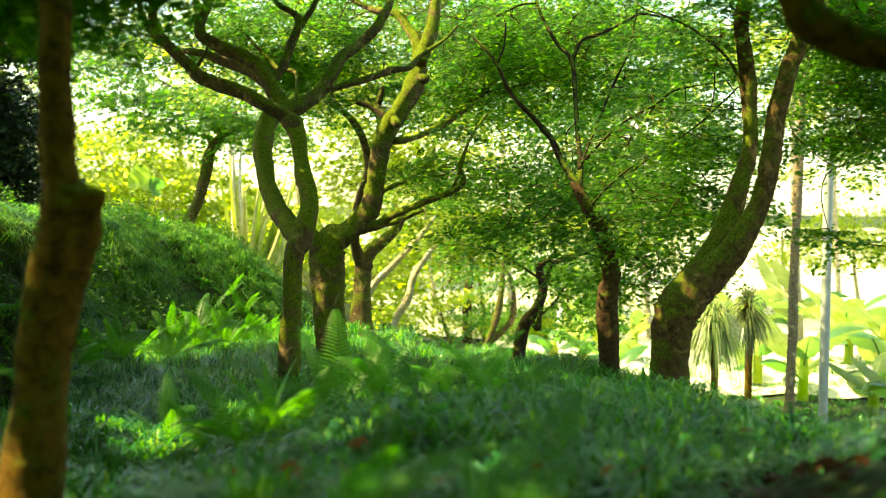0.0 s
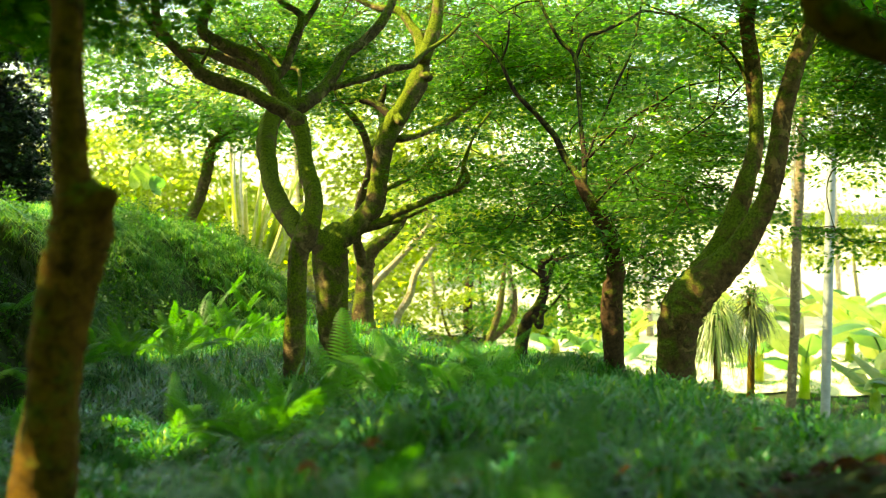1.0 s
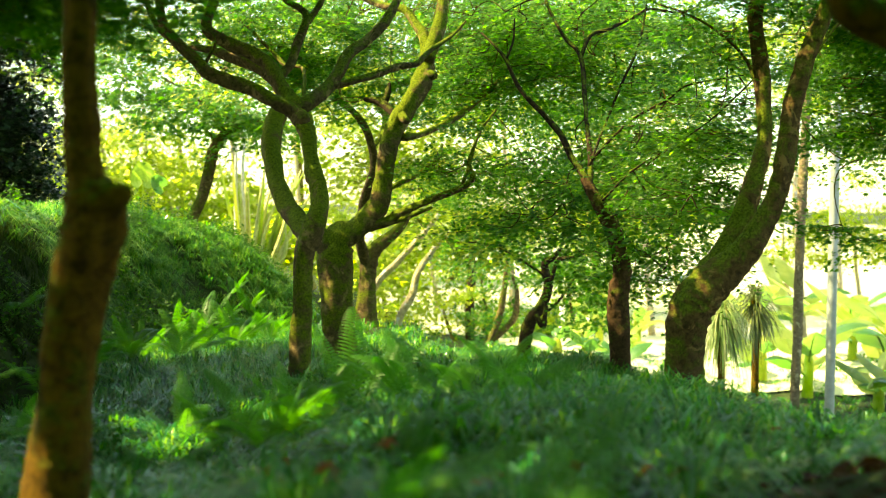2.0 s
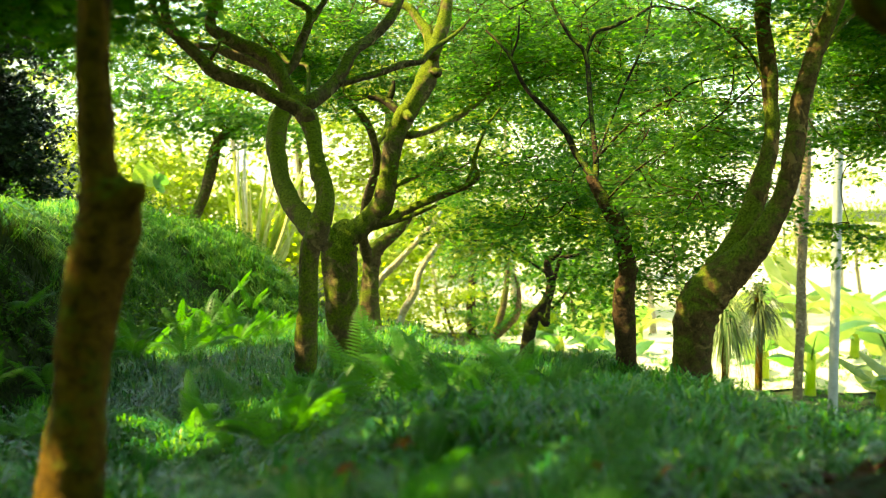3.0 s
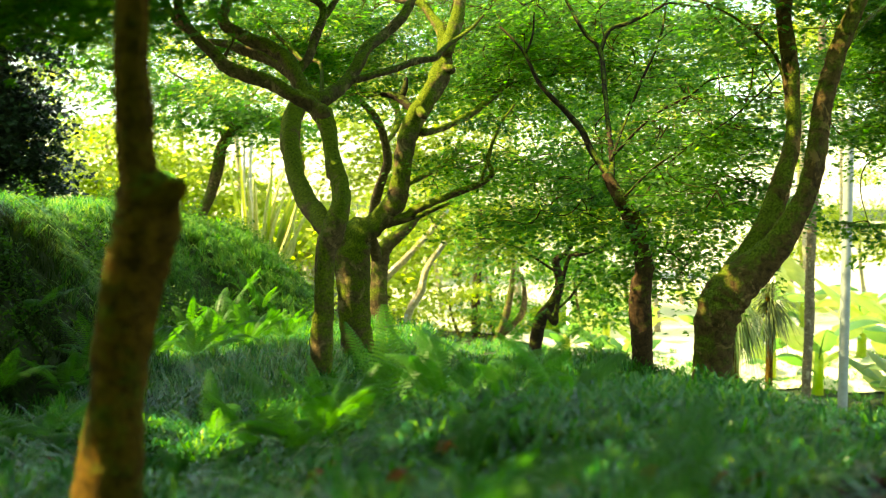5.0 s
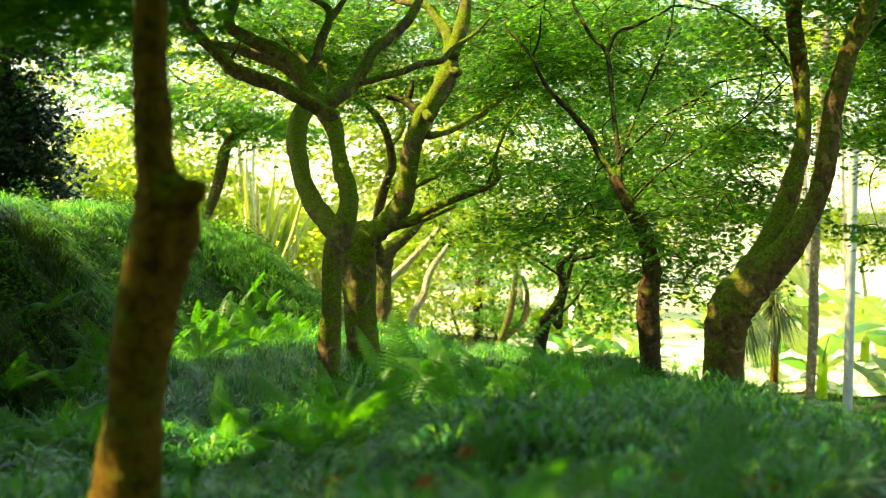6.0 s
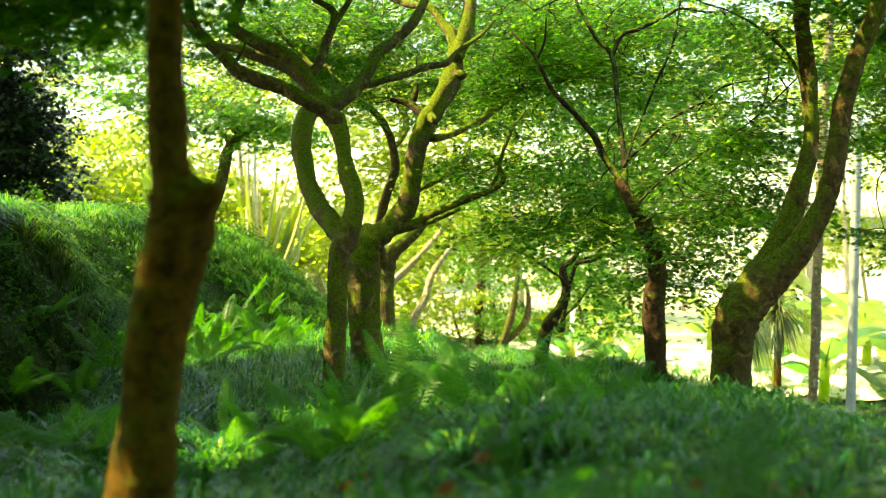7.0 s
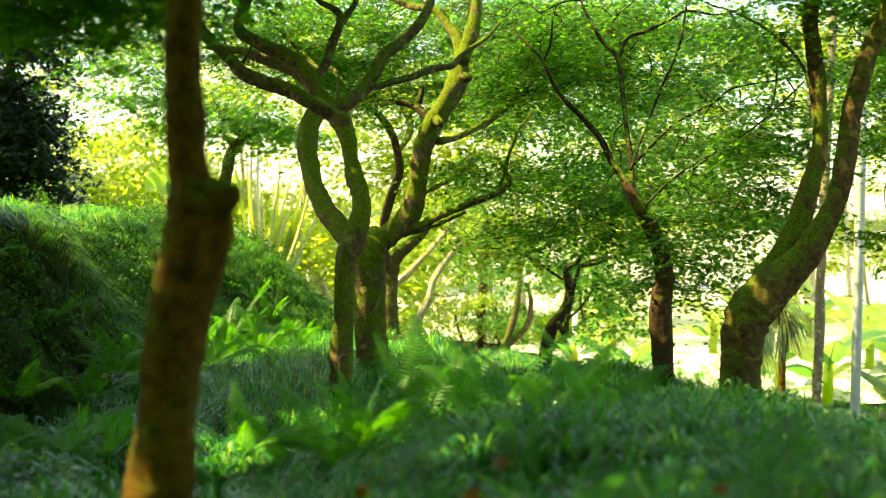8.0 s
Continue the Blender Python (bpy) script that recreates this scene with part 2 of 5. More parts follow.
ground = put("ground", mesh_from("ground", np.stack((GX, GY, lie(GX, GY)), -1), quads, np.full(len(quads), 4)), soil)
tagged(ground, "dark garden soil under mondo grass, rising to a bank", "ground", kind="structure")

# the sunlit gravel court beyond the drop, widened as a pale reflector and white backdrop
px_, py_ = np.meshgrid(np.linspace(0, 1, 40), np.linspace(0, 1, 50))
cy_ = 20.5 + 240 * py_ ** 2
cx_ = 2.6 - 0.25 * (cy_ - 20) + (14 + 260 * py_ ** 2) * px_ + 0.5 * np.sin(cy_ * 0.7) * (1 - px_)
pid = np.arange(40 * 50).reshape(50, 40)
pq = np.stack((pid[:-1, :-1], pid[:-1, 1:], pid[1:, 1:], pid[1:, :-1]), -1).reshape(-1, 4)
court = put("path", mesh_from("path", np.stack((cx_, cy_, lie(cx_, cy_) + 0.05), -1), pq, np.full(len(pq), 4)), gravel)
tagged(court, "pale gravel court, widened to give white glare and bounce light", "path", kind="structure")

# ---- grass ----
rng = np.random.default_rng(7)


def grass(name, x, y, length, width, arch, per_tuft, label, spread=0.035, fine=True, leaf="grass", slopes=(0.0, 0.42)):
    """Tufts of arching blades rooted in the soil round the places x, y; the blades of a tuft lean outwards."""
    steep = np.hypot(lie(x + 0.1, y) - lie(x - 0.1, y), lie(x, y + 0.1) - lie(x, y - 0.1)) / 0.2
    keep = (steep >= slopes[0]) & (steep < slopes[1])
    x, y = x[keep], y[keep]
    vary = 0.50 + 0.90 * (0.5 + 0.5 * np.sin(2.7 * x + 2.1 * np.sin(1.3 * y)) * np.sin(2.9 * y + 1.1 * x)) * rng.uniform(0.5, 1.5, len(x))
    vary = np.minimum(vary, 1.3)
    turn = rng.uniform(0, 2 * np.pi, len(x))
    x, y, vary, turn = (np.repeat(v, per_tuft) for v in (x, y, vary, turn))
    n = len(x)
    a = turn + rng.uniform(0, 2 * np.pi, n) * 0.85
    q = rng.uniform(0, spread, n)
    x, y = x + q * np.cos(a), y + q * np.sin(a)
    root = np.stack((x, y, lie(x, y) - 0.01), -1)
    out = np.stack((np.cos(a), np.sin(a), np.zeros(n)), -1)
    side = np.stack((-np.sin(a), np.cos(a), np.zeros(n)), -1)
    length = length * vary * rng.uniform(0.65, 1.2, n)
    lean = arch * rng.uniform(0.2, 1.0, n)
    up = np.array((0, 0, 1.0))
    w = (width * rng.uniform(0.7, 1.3, n))[:, None]
    m1 = root + up * (length * 0.50)[:, None] + out * (length * 0.20 * lean)[:, None]
    m2 = root + up * (length * (0.86 - 0.22 * lean))[:, None] + out * (length * 0.52 * lean)[:, None]
    tip = root + up * (length * (1.0 - 0.66 * lean))[:, None] + out * (length * 0.98 * lean)[:, None]
    b = (np.arange(n) * (7 if fine else 5))[:, None]
    if fine:
        v = np.stack((root - side * w * 0.4, root + side * w * 0.4, m1 + side * w * 0.5, m1 - side * w * 0.5, m2 + side * w * 0.4, m2 - side * w * 0.4, tip), 1)
        idx, sizes = np.concatenate((b + [0, 1, 2, 3], b + [3, 2, 4, 5], b + [5, 4, 6]), 1), np.tile([4, 4, 3], n)
    else:
        v = np.stack((root - side * w * 0.4, root + side * w * 0.4, m2 * 0.7 + m1 * 0.3 + side * w * 0.5, m2 * 0.7 + m1 * 0.3 - side * w * 0.5, tip), 1)
        idx, sizes = np.concatenate((b + [0, 1, 2, 3], b + [3, 2, 4]), 1), np.tile([4, 3], n)
    ob = put(name, mesh_from(name, v, idx, sizes), G[leaf], smooth_shade=False)
    return tagged(ob, label, "grass", kind="stuff")


def fan(n, y0, y1, spread, margin):
    """Random places in a wedge that widens with y."""
    y = np.sqrt(rng.uniform(y0 ** 2, y1 ** 2, n))
    x = rng.uniform(-1, 1, n) * (spread * y + margin)
    return x, y


x, y = fan(1900, 1.0, 5.5, 0.42, 0.7)
bare = np.hypot((x - 0.87) / 0.36, (y - 2.40) / 0.90) < 1 + 0.3 * np.sin(7 * x + 5 * y)
x, y = x[~bare], y[~bare]
grass("near_grass", x, y, 0.205, 0.0105, 2.0, 44, "dense dark green mondo grass in deep shade", 0.05)
x, y = fan(4300, 5.5, 12.0, 0.46, 0.6)
grass("middle_grass", x, y, 0.175, 0.0060, 2.3, 36, "dense dark green mondo grass round the tree trunks", 0.035, False)
x, y = fan(2700, 12.0, 24.0, 0.5, 0.5)
grass("far_grass", x, y, 0.17, 0.012, 1.5, 16, "sunlit tufts of grass beyond the maples", 0.035, False, slopes=(0.0, 3.0))
y = rng.uniform(4.5, 16.0, 5200)
x = np.interp(y, (4.8, 7, 10, 12, 14, 16), (-1.75, -2.05, -2.45, -2.25, -1.85, -1.9)) - rng.uniform(0.0, 3.0, 5200)
grass("bank_grass", x, y, 0.12, 0.007, 1.3, 18, "sunlit grass on top of the bank", 0.035, False, "bank")
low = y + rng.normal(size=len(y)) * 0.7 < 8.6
grass("bank_face_grass", x[~low], y[~low], 0.15, 0.006, 1.9, 26, "shaggy green grass hanging down the bank", 0.035, False, "bank", (0.42, 9.0))
# near part of the face gets the shade-darkened grass
grass("dry_bank_grass", x[low], y[low], 0.12, 0.006, 1.9, 20, "short brown-green grass on the bank, deep shade put into its colour", 0.035, False, "bank_dark", (0.42, 9.0))

# ---- trees ----


def spline(points, per=5):
    """A smooth line through control points (x, y, z, r)."""
    p = np.array(points, float)
    p = np.concatenate((2 * p[:1] - p[1:2], p, 2 * p[-1:] - p[-2:-1]))
    out = []
    for i in range(1, len(p) - 2):
        a, b, c, d = p[i - 1], p[i], p[i + 1], p[i + 2]
        for k in range(per):
            t = k / per
            out.append(0.5 * (2 * b + (c - a) * t + (2 * a - 5 * b + 4 * c - d) * t * t + (3 * b - a - 3 * c + d) * t ** 3))
    out.append(p[-2])
    out = np.array(out)
    out[:, 3] = np.maximum(out[:, 3], 0.002)
    return out


def tube(points, sides=12, rough=0.06, per=5, seed=0):
    """A limb: rings round a smooth line, with swellings and an uneven girth, closed at both ends."""
    line = spline(points, per)
    pos, rad = line[:, :3], line[:, 3]
    n = len(pos)
    tan = np.gradient(pos, axis=0)
    tan /= np.linalg.norm(tan, axis=1)[:, None]
    ref = np.array((0.12, 1.0, 0.07))
    u = np.cross(tan, ref)
    u /= np.linalg.norm(u, axis=1)[:, None]
    v = np.cross(tan, u)
    ang = np.linspace(0, 2 * np.pi, sides, endpoint=False)
    r = rng_local(seed)
    ph = r.uniform(0, 6.28, 6)
    along = np.concatenate(([0], np.cumsum(np.linalg.norm(np.diff(pos, axis=0), axis=1))))[:, None]
    k = 0.5 / np.maximum(rad.mean(), 0.01)
    wob = 1 + rough * (np.sin(2 * ang + ph[0] + along * 3.1) + 0.8 * np.sin(3 * ang + ph[1] - along * k * 0.6) + 0.6 * np.sin(along * k + ph[2]) + 0.5 * np.sin(5 * ang + ph[3] + along * k * 0.9))
    rough_ = r.normal(size=wob.shape)
    rough_ = rough_ + np.roll(rough_, 1, 1) + np.roll(rough_, 1, 0) + np.roll(np.roll(rough_, 1, 0), 1, 1)
    rr = 0.95 * rad[:, None] * (wob + 0.30 * rough * rough_)
    ring = pos[:, None] + rr[..., None] * (np.cos(ang)[None, :, None] * u[:, None] + np.sin(ang)[None, :, None] * v[:, None])
    verts = np.concatenate((ring.reshape(-1, 3), pos[:1] - tan[:1] * rad[0] * 0.3, pos[-1:] + tan[-1:] * rad[-1] * 0.5))
    i = np.arange(n * sides).reshape(n, sides)
    j = np.roll(i, -1, axis=1)
    q = np.stack((i[:-1], j[:-1], j[1:], i[1:]), -1).reshape(-1, 4)
    c0 = np.stack((np.full(sides, n * sides), j[0], i[0]), -1)
    c1 = np.stack((np.full(sides, n * sides + 1), i[-1], j[-1]), -1)
    flat = np.concatenate((q.ravel(), c0.ravel(), c1.ravel()))
    return verts, flat, np.concatenate((np.full(len(q), 4), np.full(2 * sides, 3)))


def rng_local(seed):
    return np.random.default_rng(1000 + seed)


def joined(pieces):
    vs, fs, ss, base = [], [], [], 0
    for v, f, s in pieces:
        vs.append(v)
        fs.append(f + base)
        ss.append(s)
        base += len(v)
    return np.concatenate(vs), np.concatenate(fs), np.concatenate(ss)


# outline of a five-lobed leaf in its own plane: stalk joint, then tips and hollows in turn
LOBES = np.array([(0, 0), (-0.16, -0.02), (-0.52, 0.16), (-0.20, 0.26), (-0.40, 0.72), (-0.09, 0.44), (0, 1.0), (0.09, 0.44), (0.40, 0.72), (0.20, 0.26), (0.52, 0.16), (0.16, -0.02)])
LOBE_QUADS = np.array([(0, 1, 2, 3), (0, 3, 4, 5), (0, 5, 6, 7), (0, 7, 8, 9), (0, 9, 10, 11)])
PLAIN = np.array([(0, 0), (-0.28, 0.45), (0, 1.0), (0.28, 0.45)])
PLAIN_QUADS = np.array([(0, 1, 2, 3)])


def leaves(places, normals, size, r, lobed):
    """Leaf blades at the places, facing along the normals, bent a little along the midrib."""
    n = len(places)
    shape, quad = (LOBES, LOBE_QUADS) if lobed else (PLAIN, PLAIN_QUADS)
    nor = normals / np.linalg.norm(normals, axis=1)[:, None]
    a = r.normal(size=(n, 3))
    u = np.cross(nor, a)
    u /= np.linalg.norm(u, axis=1)[:, None]
    v = np.cross(nor, u)
    s = size * r.uniform(0.6, 1.25, n)
    droop = r.uniform(0.1, 0.45, n)
    bend = -(shape[:, 1] ** 2)[None] * droop[:, None] - (np.abs(shape[:, 0]))[None] * 0.25
    pts = places[:, None] + s[:, None, None] * (shape[None, :, :1] * u[:, None] + (shape[None, :, 1:] - 0.4) * v[:, None] + bend[..., None] * nor[:, None])
    k = len(shape)
    idx = (np.arange(n) * k)[:, None, None] + quad[None]
    return pts.reshape(-1, 3), idx.ravel(), np.full(n * len(quad), 4)


# places on the grass and trunks that the sun reaches through gaps in the leaves: x, y, z, radius of the gap
SUN_GAPS = [(-1.03, 2.5, 0.18, 0.07), (-0.4, 11.0, -0.3, 0.45), (-0.2, 12.2, -0.5, 0.45), (-0.3, 9.95, 2.45, 0.08),
            (-3.5, 9.4, 0.95, 0.50), (-3.6, 8.3, 0.95, 0.45), (-3.7, 7.3, 0.95, 0.35), (-3.1, 8.2, 0.95, 0.15), (-3.5, 10.8, 0.95, 0.35), (-3.0, 9.0, 0.9, 0.25), (-2.9, 10.2, 0.8, 0.2), (-2.6, 11.5, 0.75, 0.2), (-1.03, 2.52, 0.28, 0.19),
            (1.8, 9.6, 1.5, 0.12),
            (-1.41, 5.17, 0.06, 0.12), (-1.22, 4.74, 0.06, 0.13), (-1.15, 4.94, 0.04, 0.12), (-1.03, 5.29, 0.02, 0.13), (-1.01, 5.83, 0.06, 0.13), (-0.84, 5.92, 0.06, 0.12), (-0.77, 5.05, 0.05, 0.12),
            (-0.51, 4.17, 0.25, 0.10), (-0.29, 3.40, 0.39, 0.07), (-0.14, 6.18, 0.14, 0.12), (-0.25, 4.52, 0.27, 0.04), (0.03, 4.36, 0.30, 0.03), (0.72, 5.41, 0.21, 0.04), (0.39, 6.10, 0.13, 0.03), (0.25, 5.5, 0.15, 0.04), (-0.2, 7.2, 0.05, 0.06), (5.4, 17.8, -1.0, 0.2), (4.6, 20.0, -1.0, 0.2),
             (1.10, 8.72, 0.35, 0.10), (1.65, 8.80, 1.00, 0.42), (1.35, 9.95, 1.00, 0.32), (2.80, 8.50, 1.75, 0.30),  (-0.3, 6.2, 0.1, 0.02), (-3.6, 19.6, 0.9, 1.1),
            (1.24, 6.88, 0.45, 0.02), (1.40, 6.86, 0.62, 0.01), (-1.10, 9.50, 0.35, 0.04), (-1.05, 7.36, 0.20, 0.03), (-0.47, 9.70, 1.75, 0.12), (-0.36, 9.80, 2.05, 0.12), (-0.45, 5.00, 0.42, 0.14), (-0.35, 4.85, 0.38, 0.12), (-0.10, 4.80, 0.32, 0.12), (0.15, 4.70, 0.30, 0.08), (-0.1, 11.2, 2.35, 0.40), (0.3, 11.3, 2.1, 0.40)]
GAPS = np.array(SUN_GAPS)


def open_to_sun(places):
    """Which of the places would shade one of the sunlit spots."""
    to = np.array(sun_to)
    hit = np.zeros(len(places), bool)
    for gap in GAPS:
        rel = places - gap[:3]
        ahead = rel @ to
        off = np.linalg.norm(rel - ahead[:, None] * to, axis=1)
        hit |= (ahead > 0.45) & (off < gap[3] + 0.05)
    return hit


def sprays(regions, r, per_spray, radius):
    """Flat, drooping tiers of foliage inside each ellipsoid region: their middles and all leaf places."""
    mids, places, normals = [], [], []
    for cx, cy, cz, rx, ry, rz, k in regions:
        for _ in range(k):
            d = r.normal(size=3)
            d *= r.uniform(0, 1) ** 0.4 / np.linalg.norm(d)
            m = np.array((cx, cy, cz)) + d * (rx, ry, rz)
            R = radius * r.uniform(0.6, 1.4)
            n = int(per_spray * r.uniform(0.6, 1.4))
            ang, q = r.uniform(0, 6.283, n), np.sqrt(r.uniform(0, 1, n))
            tilt = r.normal(size=2) * 0.16
            dx, dy = np.cos(ang) * q * R, np.sin(ang) * q * R * 0.9
            dz = dx * tilt[0] + dy * tilt[1] - 0.35 * q * q * R + r.normal(size=n) * 0.024 * R / 0.3
            places.append(m + np.stack((dx, dy, dz), -1))
            normals.append(np.stack((tilt[0] * -1 + r.normal(size=n) * 0.32 - 0.12 + 0.25 * np.cos(ang), r.normal(size=n) * 0.32 - 0.34, np.ones(n)), -1))
            mids.append((m, R))
    places, normals = np.concatenate(places), np.concatenate(normals)
    keep = ~open_to_sun(places)
    return mids, places[keep], normals[keep]


def twig_pieces(mids, limb_points, r, near_by=True, reach=1.1):
    """Thin twigs that branch from the limbs to the tiers, each tier hanging on the nearest wood there is, and a few forks inside it."""
    pieces = []
    wood = [p for p in limb_points[:, :3]]
    left = [m for m, _ in mids]
    near = np.array([np.min(np.linalg.norm(limb_points[:, :3] - m, axis=1)) for m in left])
    for k in np.argsort(near):
        m, R = mids[k]
        w = np.array(wood)
        d = np.linalg.norm(w - m, axis=1)
        p = w[np.argmin(d)]
        if d.min() < reach:
            bow = r.normal(size=3) * 0.14 * d.min() + (0, 0, -0.10 * d.min())
            third, two = p + (m - p) * 0.33 + bow, p + (m - p) * 0.68 + bow * 0.9
            pieces.append(tube([(*p, 0.0065), (*third, 0.0055), (*two, 0.0045), (*m, 0.003)], 5 if near_by else 3, 0.0, 3 if near_by else 1))
        wood.append(m)
        for _ in range(3):
            e = m + np.array((*(r.normal(size=2) * 0.55 * R), -0.06 * R))
            bend = (m + e) / 2 + r.normal(size=3) * 0.03
            if near_by:
                pieces.append(tube([(*m, 0.003), (*bend, 0.002), (*e, 0.001)], 4, 0.0, 2))
    return pieces


def tree(name, skeleton, crown, label, bark, leaf, size=0.055, per_spray=55, radius=0.34, lobed=True, seed=1, sides=14, unseen_canopy=(), limbs=None):
    """A tree: trunk, each limb and branch, the thin twigs and the crown of single leaves; some also carry an unseen
    canopy for shade.
    """
    r = rng_local(seed)
    foot = skeleton[0][1][0]
    root = empty(name, foot[0], foot[1], ground_at(foot[0], foot[1]), label, "tree")
    back = Matrix.Translation(-root.location)
    lines, made = [], []
    for i, (kind, pts) in enumerate(skeleton):
        me = mesh_from(kind, *tube(pts, sides if pts[0][3] > 0.03 else 8, 0.062 if pts[0][3] > 0.02 else 0.02, 8 if pts[0][3] > 0.02 else 5, seed * 20 + i))
        me.transform(back)
        bearer = root
        if kind in ("branch", "stub", "knot", "snag") and made:
            bearer = min(made, key=lambda pair: np.min(np.linalg.norm(pair[1][:, :3] - np.array(pts[0][:3]), axis=1)))[0]
        ob = put(kind, me, BARK_DARKENED if kind == "snag" else bark if kind in ("trunk", "stem") or not limbs else limbs, bearer, "stump of a broken branch, shade put into its near-black bark" if kind == "snag" else "")
        lines.append(spline(pts, 3))
        if bearer is root:
            made.append((ob, lines[-1]))
    if crown:
        mids, places, normals = sprays(crown, r, per_spray, radius)
        tw = twig_pieces(mids, np.concatenate(lines), r, lobed)
        me = mesh_from("brushwood", *joined(tw))
        me.transform(back)
        tagged(put("brushwood", me, bark, root), kind="stuff")
        me = mesh_from("crown", *leaves(places, normals, size, r, lobed))
        me.transform(back)
        put("crown", me, G[leaf], root, smooth_shade=False)
    # coarse foliage out of view, added to cast shade on what lies below
    if unseen_canopy:
        _, places, normals = sprays(unseen_canopy, r, 70, 0.7)
        me = mesh_from("upper_crown", *leaves(places, normals, 0.15, r, False))
        me.transform(back)
        put("upper_crown", me, G[leaf], root, smooth_shade=False)
    return root


FRONT_TREE = [
    ("trunk", [(-0.96, 2.51, 0.16, 0.101), (-0.94, 2.52, 0.34, 0.085), (-0.93, 2.52, 0.45, 0.079), (-0.92, 2.53, 0.58, 0.071), (-0.91, 2.53, 0.72, 0.069), (-0.89, 2.54, 0.85, 0.070), (-0.87, 2.54, 0.93, 0.071), (-0.86, 2.55, 0.99, 0.073), (-0.87, 2.55, 1.05, 0.066), (-0.88, 2.55, 1.09, 0.046), (-0.89, 2.55, 1.15, 0.043), (-0.89, 2.55, 1.22, 0.042), (-0.90, 2.56, 1.31, 0.040), (-0.90, 2.56, 1.39, 0.039), (-0.90, 2.57, 1.52, 0.038), (-0.91, 2.57, 1.73, 0.037), (-0.95, 2.58, 2.06, 0.034), (-0.91, 2.60, 2.47, 0.027), (-0.97, 2.61, 2.87, 0.016)]),
    ("knot", [(-0.85, 2.53, 1.02, 0.053), (-0.81, 2.52, 1.04, 0.039), (-0.78, 2.51, 1.06, 0.024), (-0.77, 2.51, 1.07, 0.009)]),
    ("limb", [(-0.93, 2.58, 1.97, 0.023), (-0.65, 2.39, 2.20, 0.019), (-0.33, 2.31, 2.40, 0.013), (0.03, 2.32, 2.57, 0.007)]),
    ("limb", [(-0.94, 2.59, 2.09, 0.023), (-1.38, 2.89, 2.49, 0.021), (-1.99, 3.30, 2.88, 0.015)]),
]
BRANCH_TREE = [
    ("trunk", [(1.89, 2.35, -0.10, 0.107), (1.82, 2.37, 0.40, 0.088), (1.71, 2.38, 0.90, 0.078), (1.56, 2.39, 1.21, 0.072), (1.37, 2.39, 1.33, 0.066), (1.18, 2.39, 1.38, 0.058), (1.01, 2.39, 1.40, 0.048), (0.91, 2.39, 1.43, 0.049), (0.84, 2.39, 1.47, 0.050), (0.81, 2.39, 1.51, 0.041), (0.80, 2.39, 1.59, 0.036), (0.82, 2.40, 1.77, 0.031), (0.75, 2.47, 2.16, 0.023), (0.68, 2.53, 2.57, 0.012)]),
    ("limb", [(1.63, 2.39, 1.08, 0.044), (1.82, 2.61, 1.48, 0.038), (1.83, 2.83, 2.17, 0.029), (1.95, 2.96, 2.80, 0.015)]),
    ("limb", [(0.81, 2.40, 1.74, 0.021), (0.51, 2.61, 2.11, 0.016), (0.25, 2.92, 2.42, 0.009)]),
]
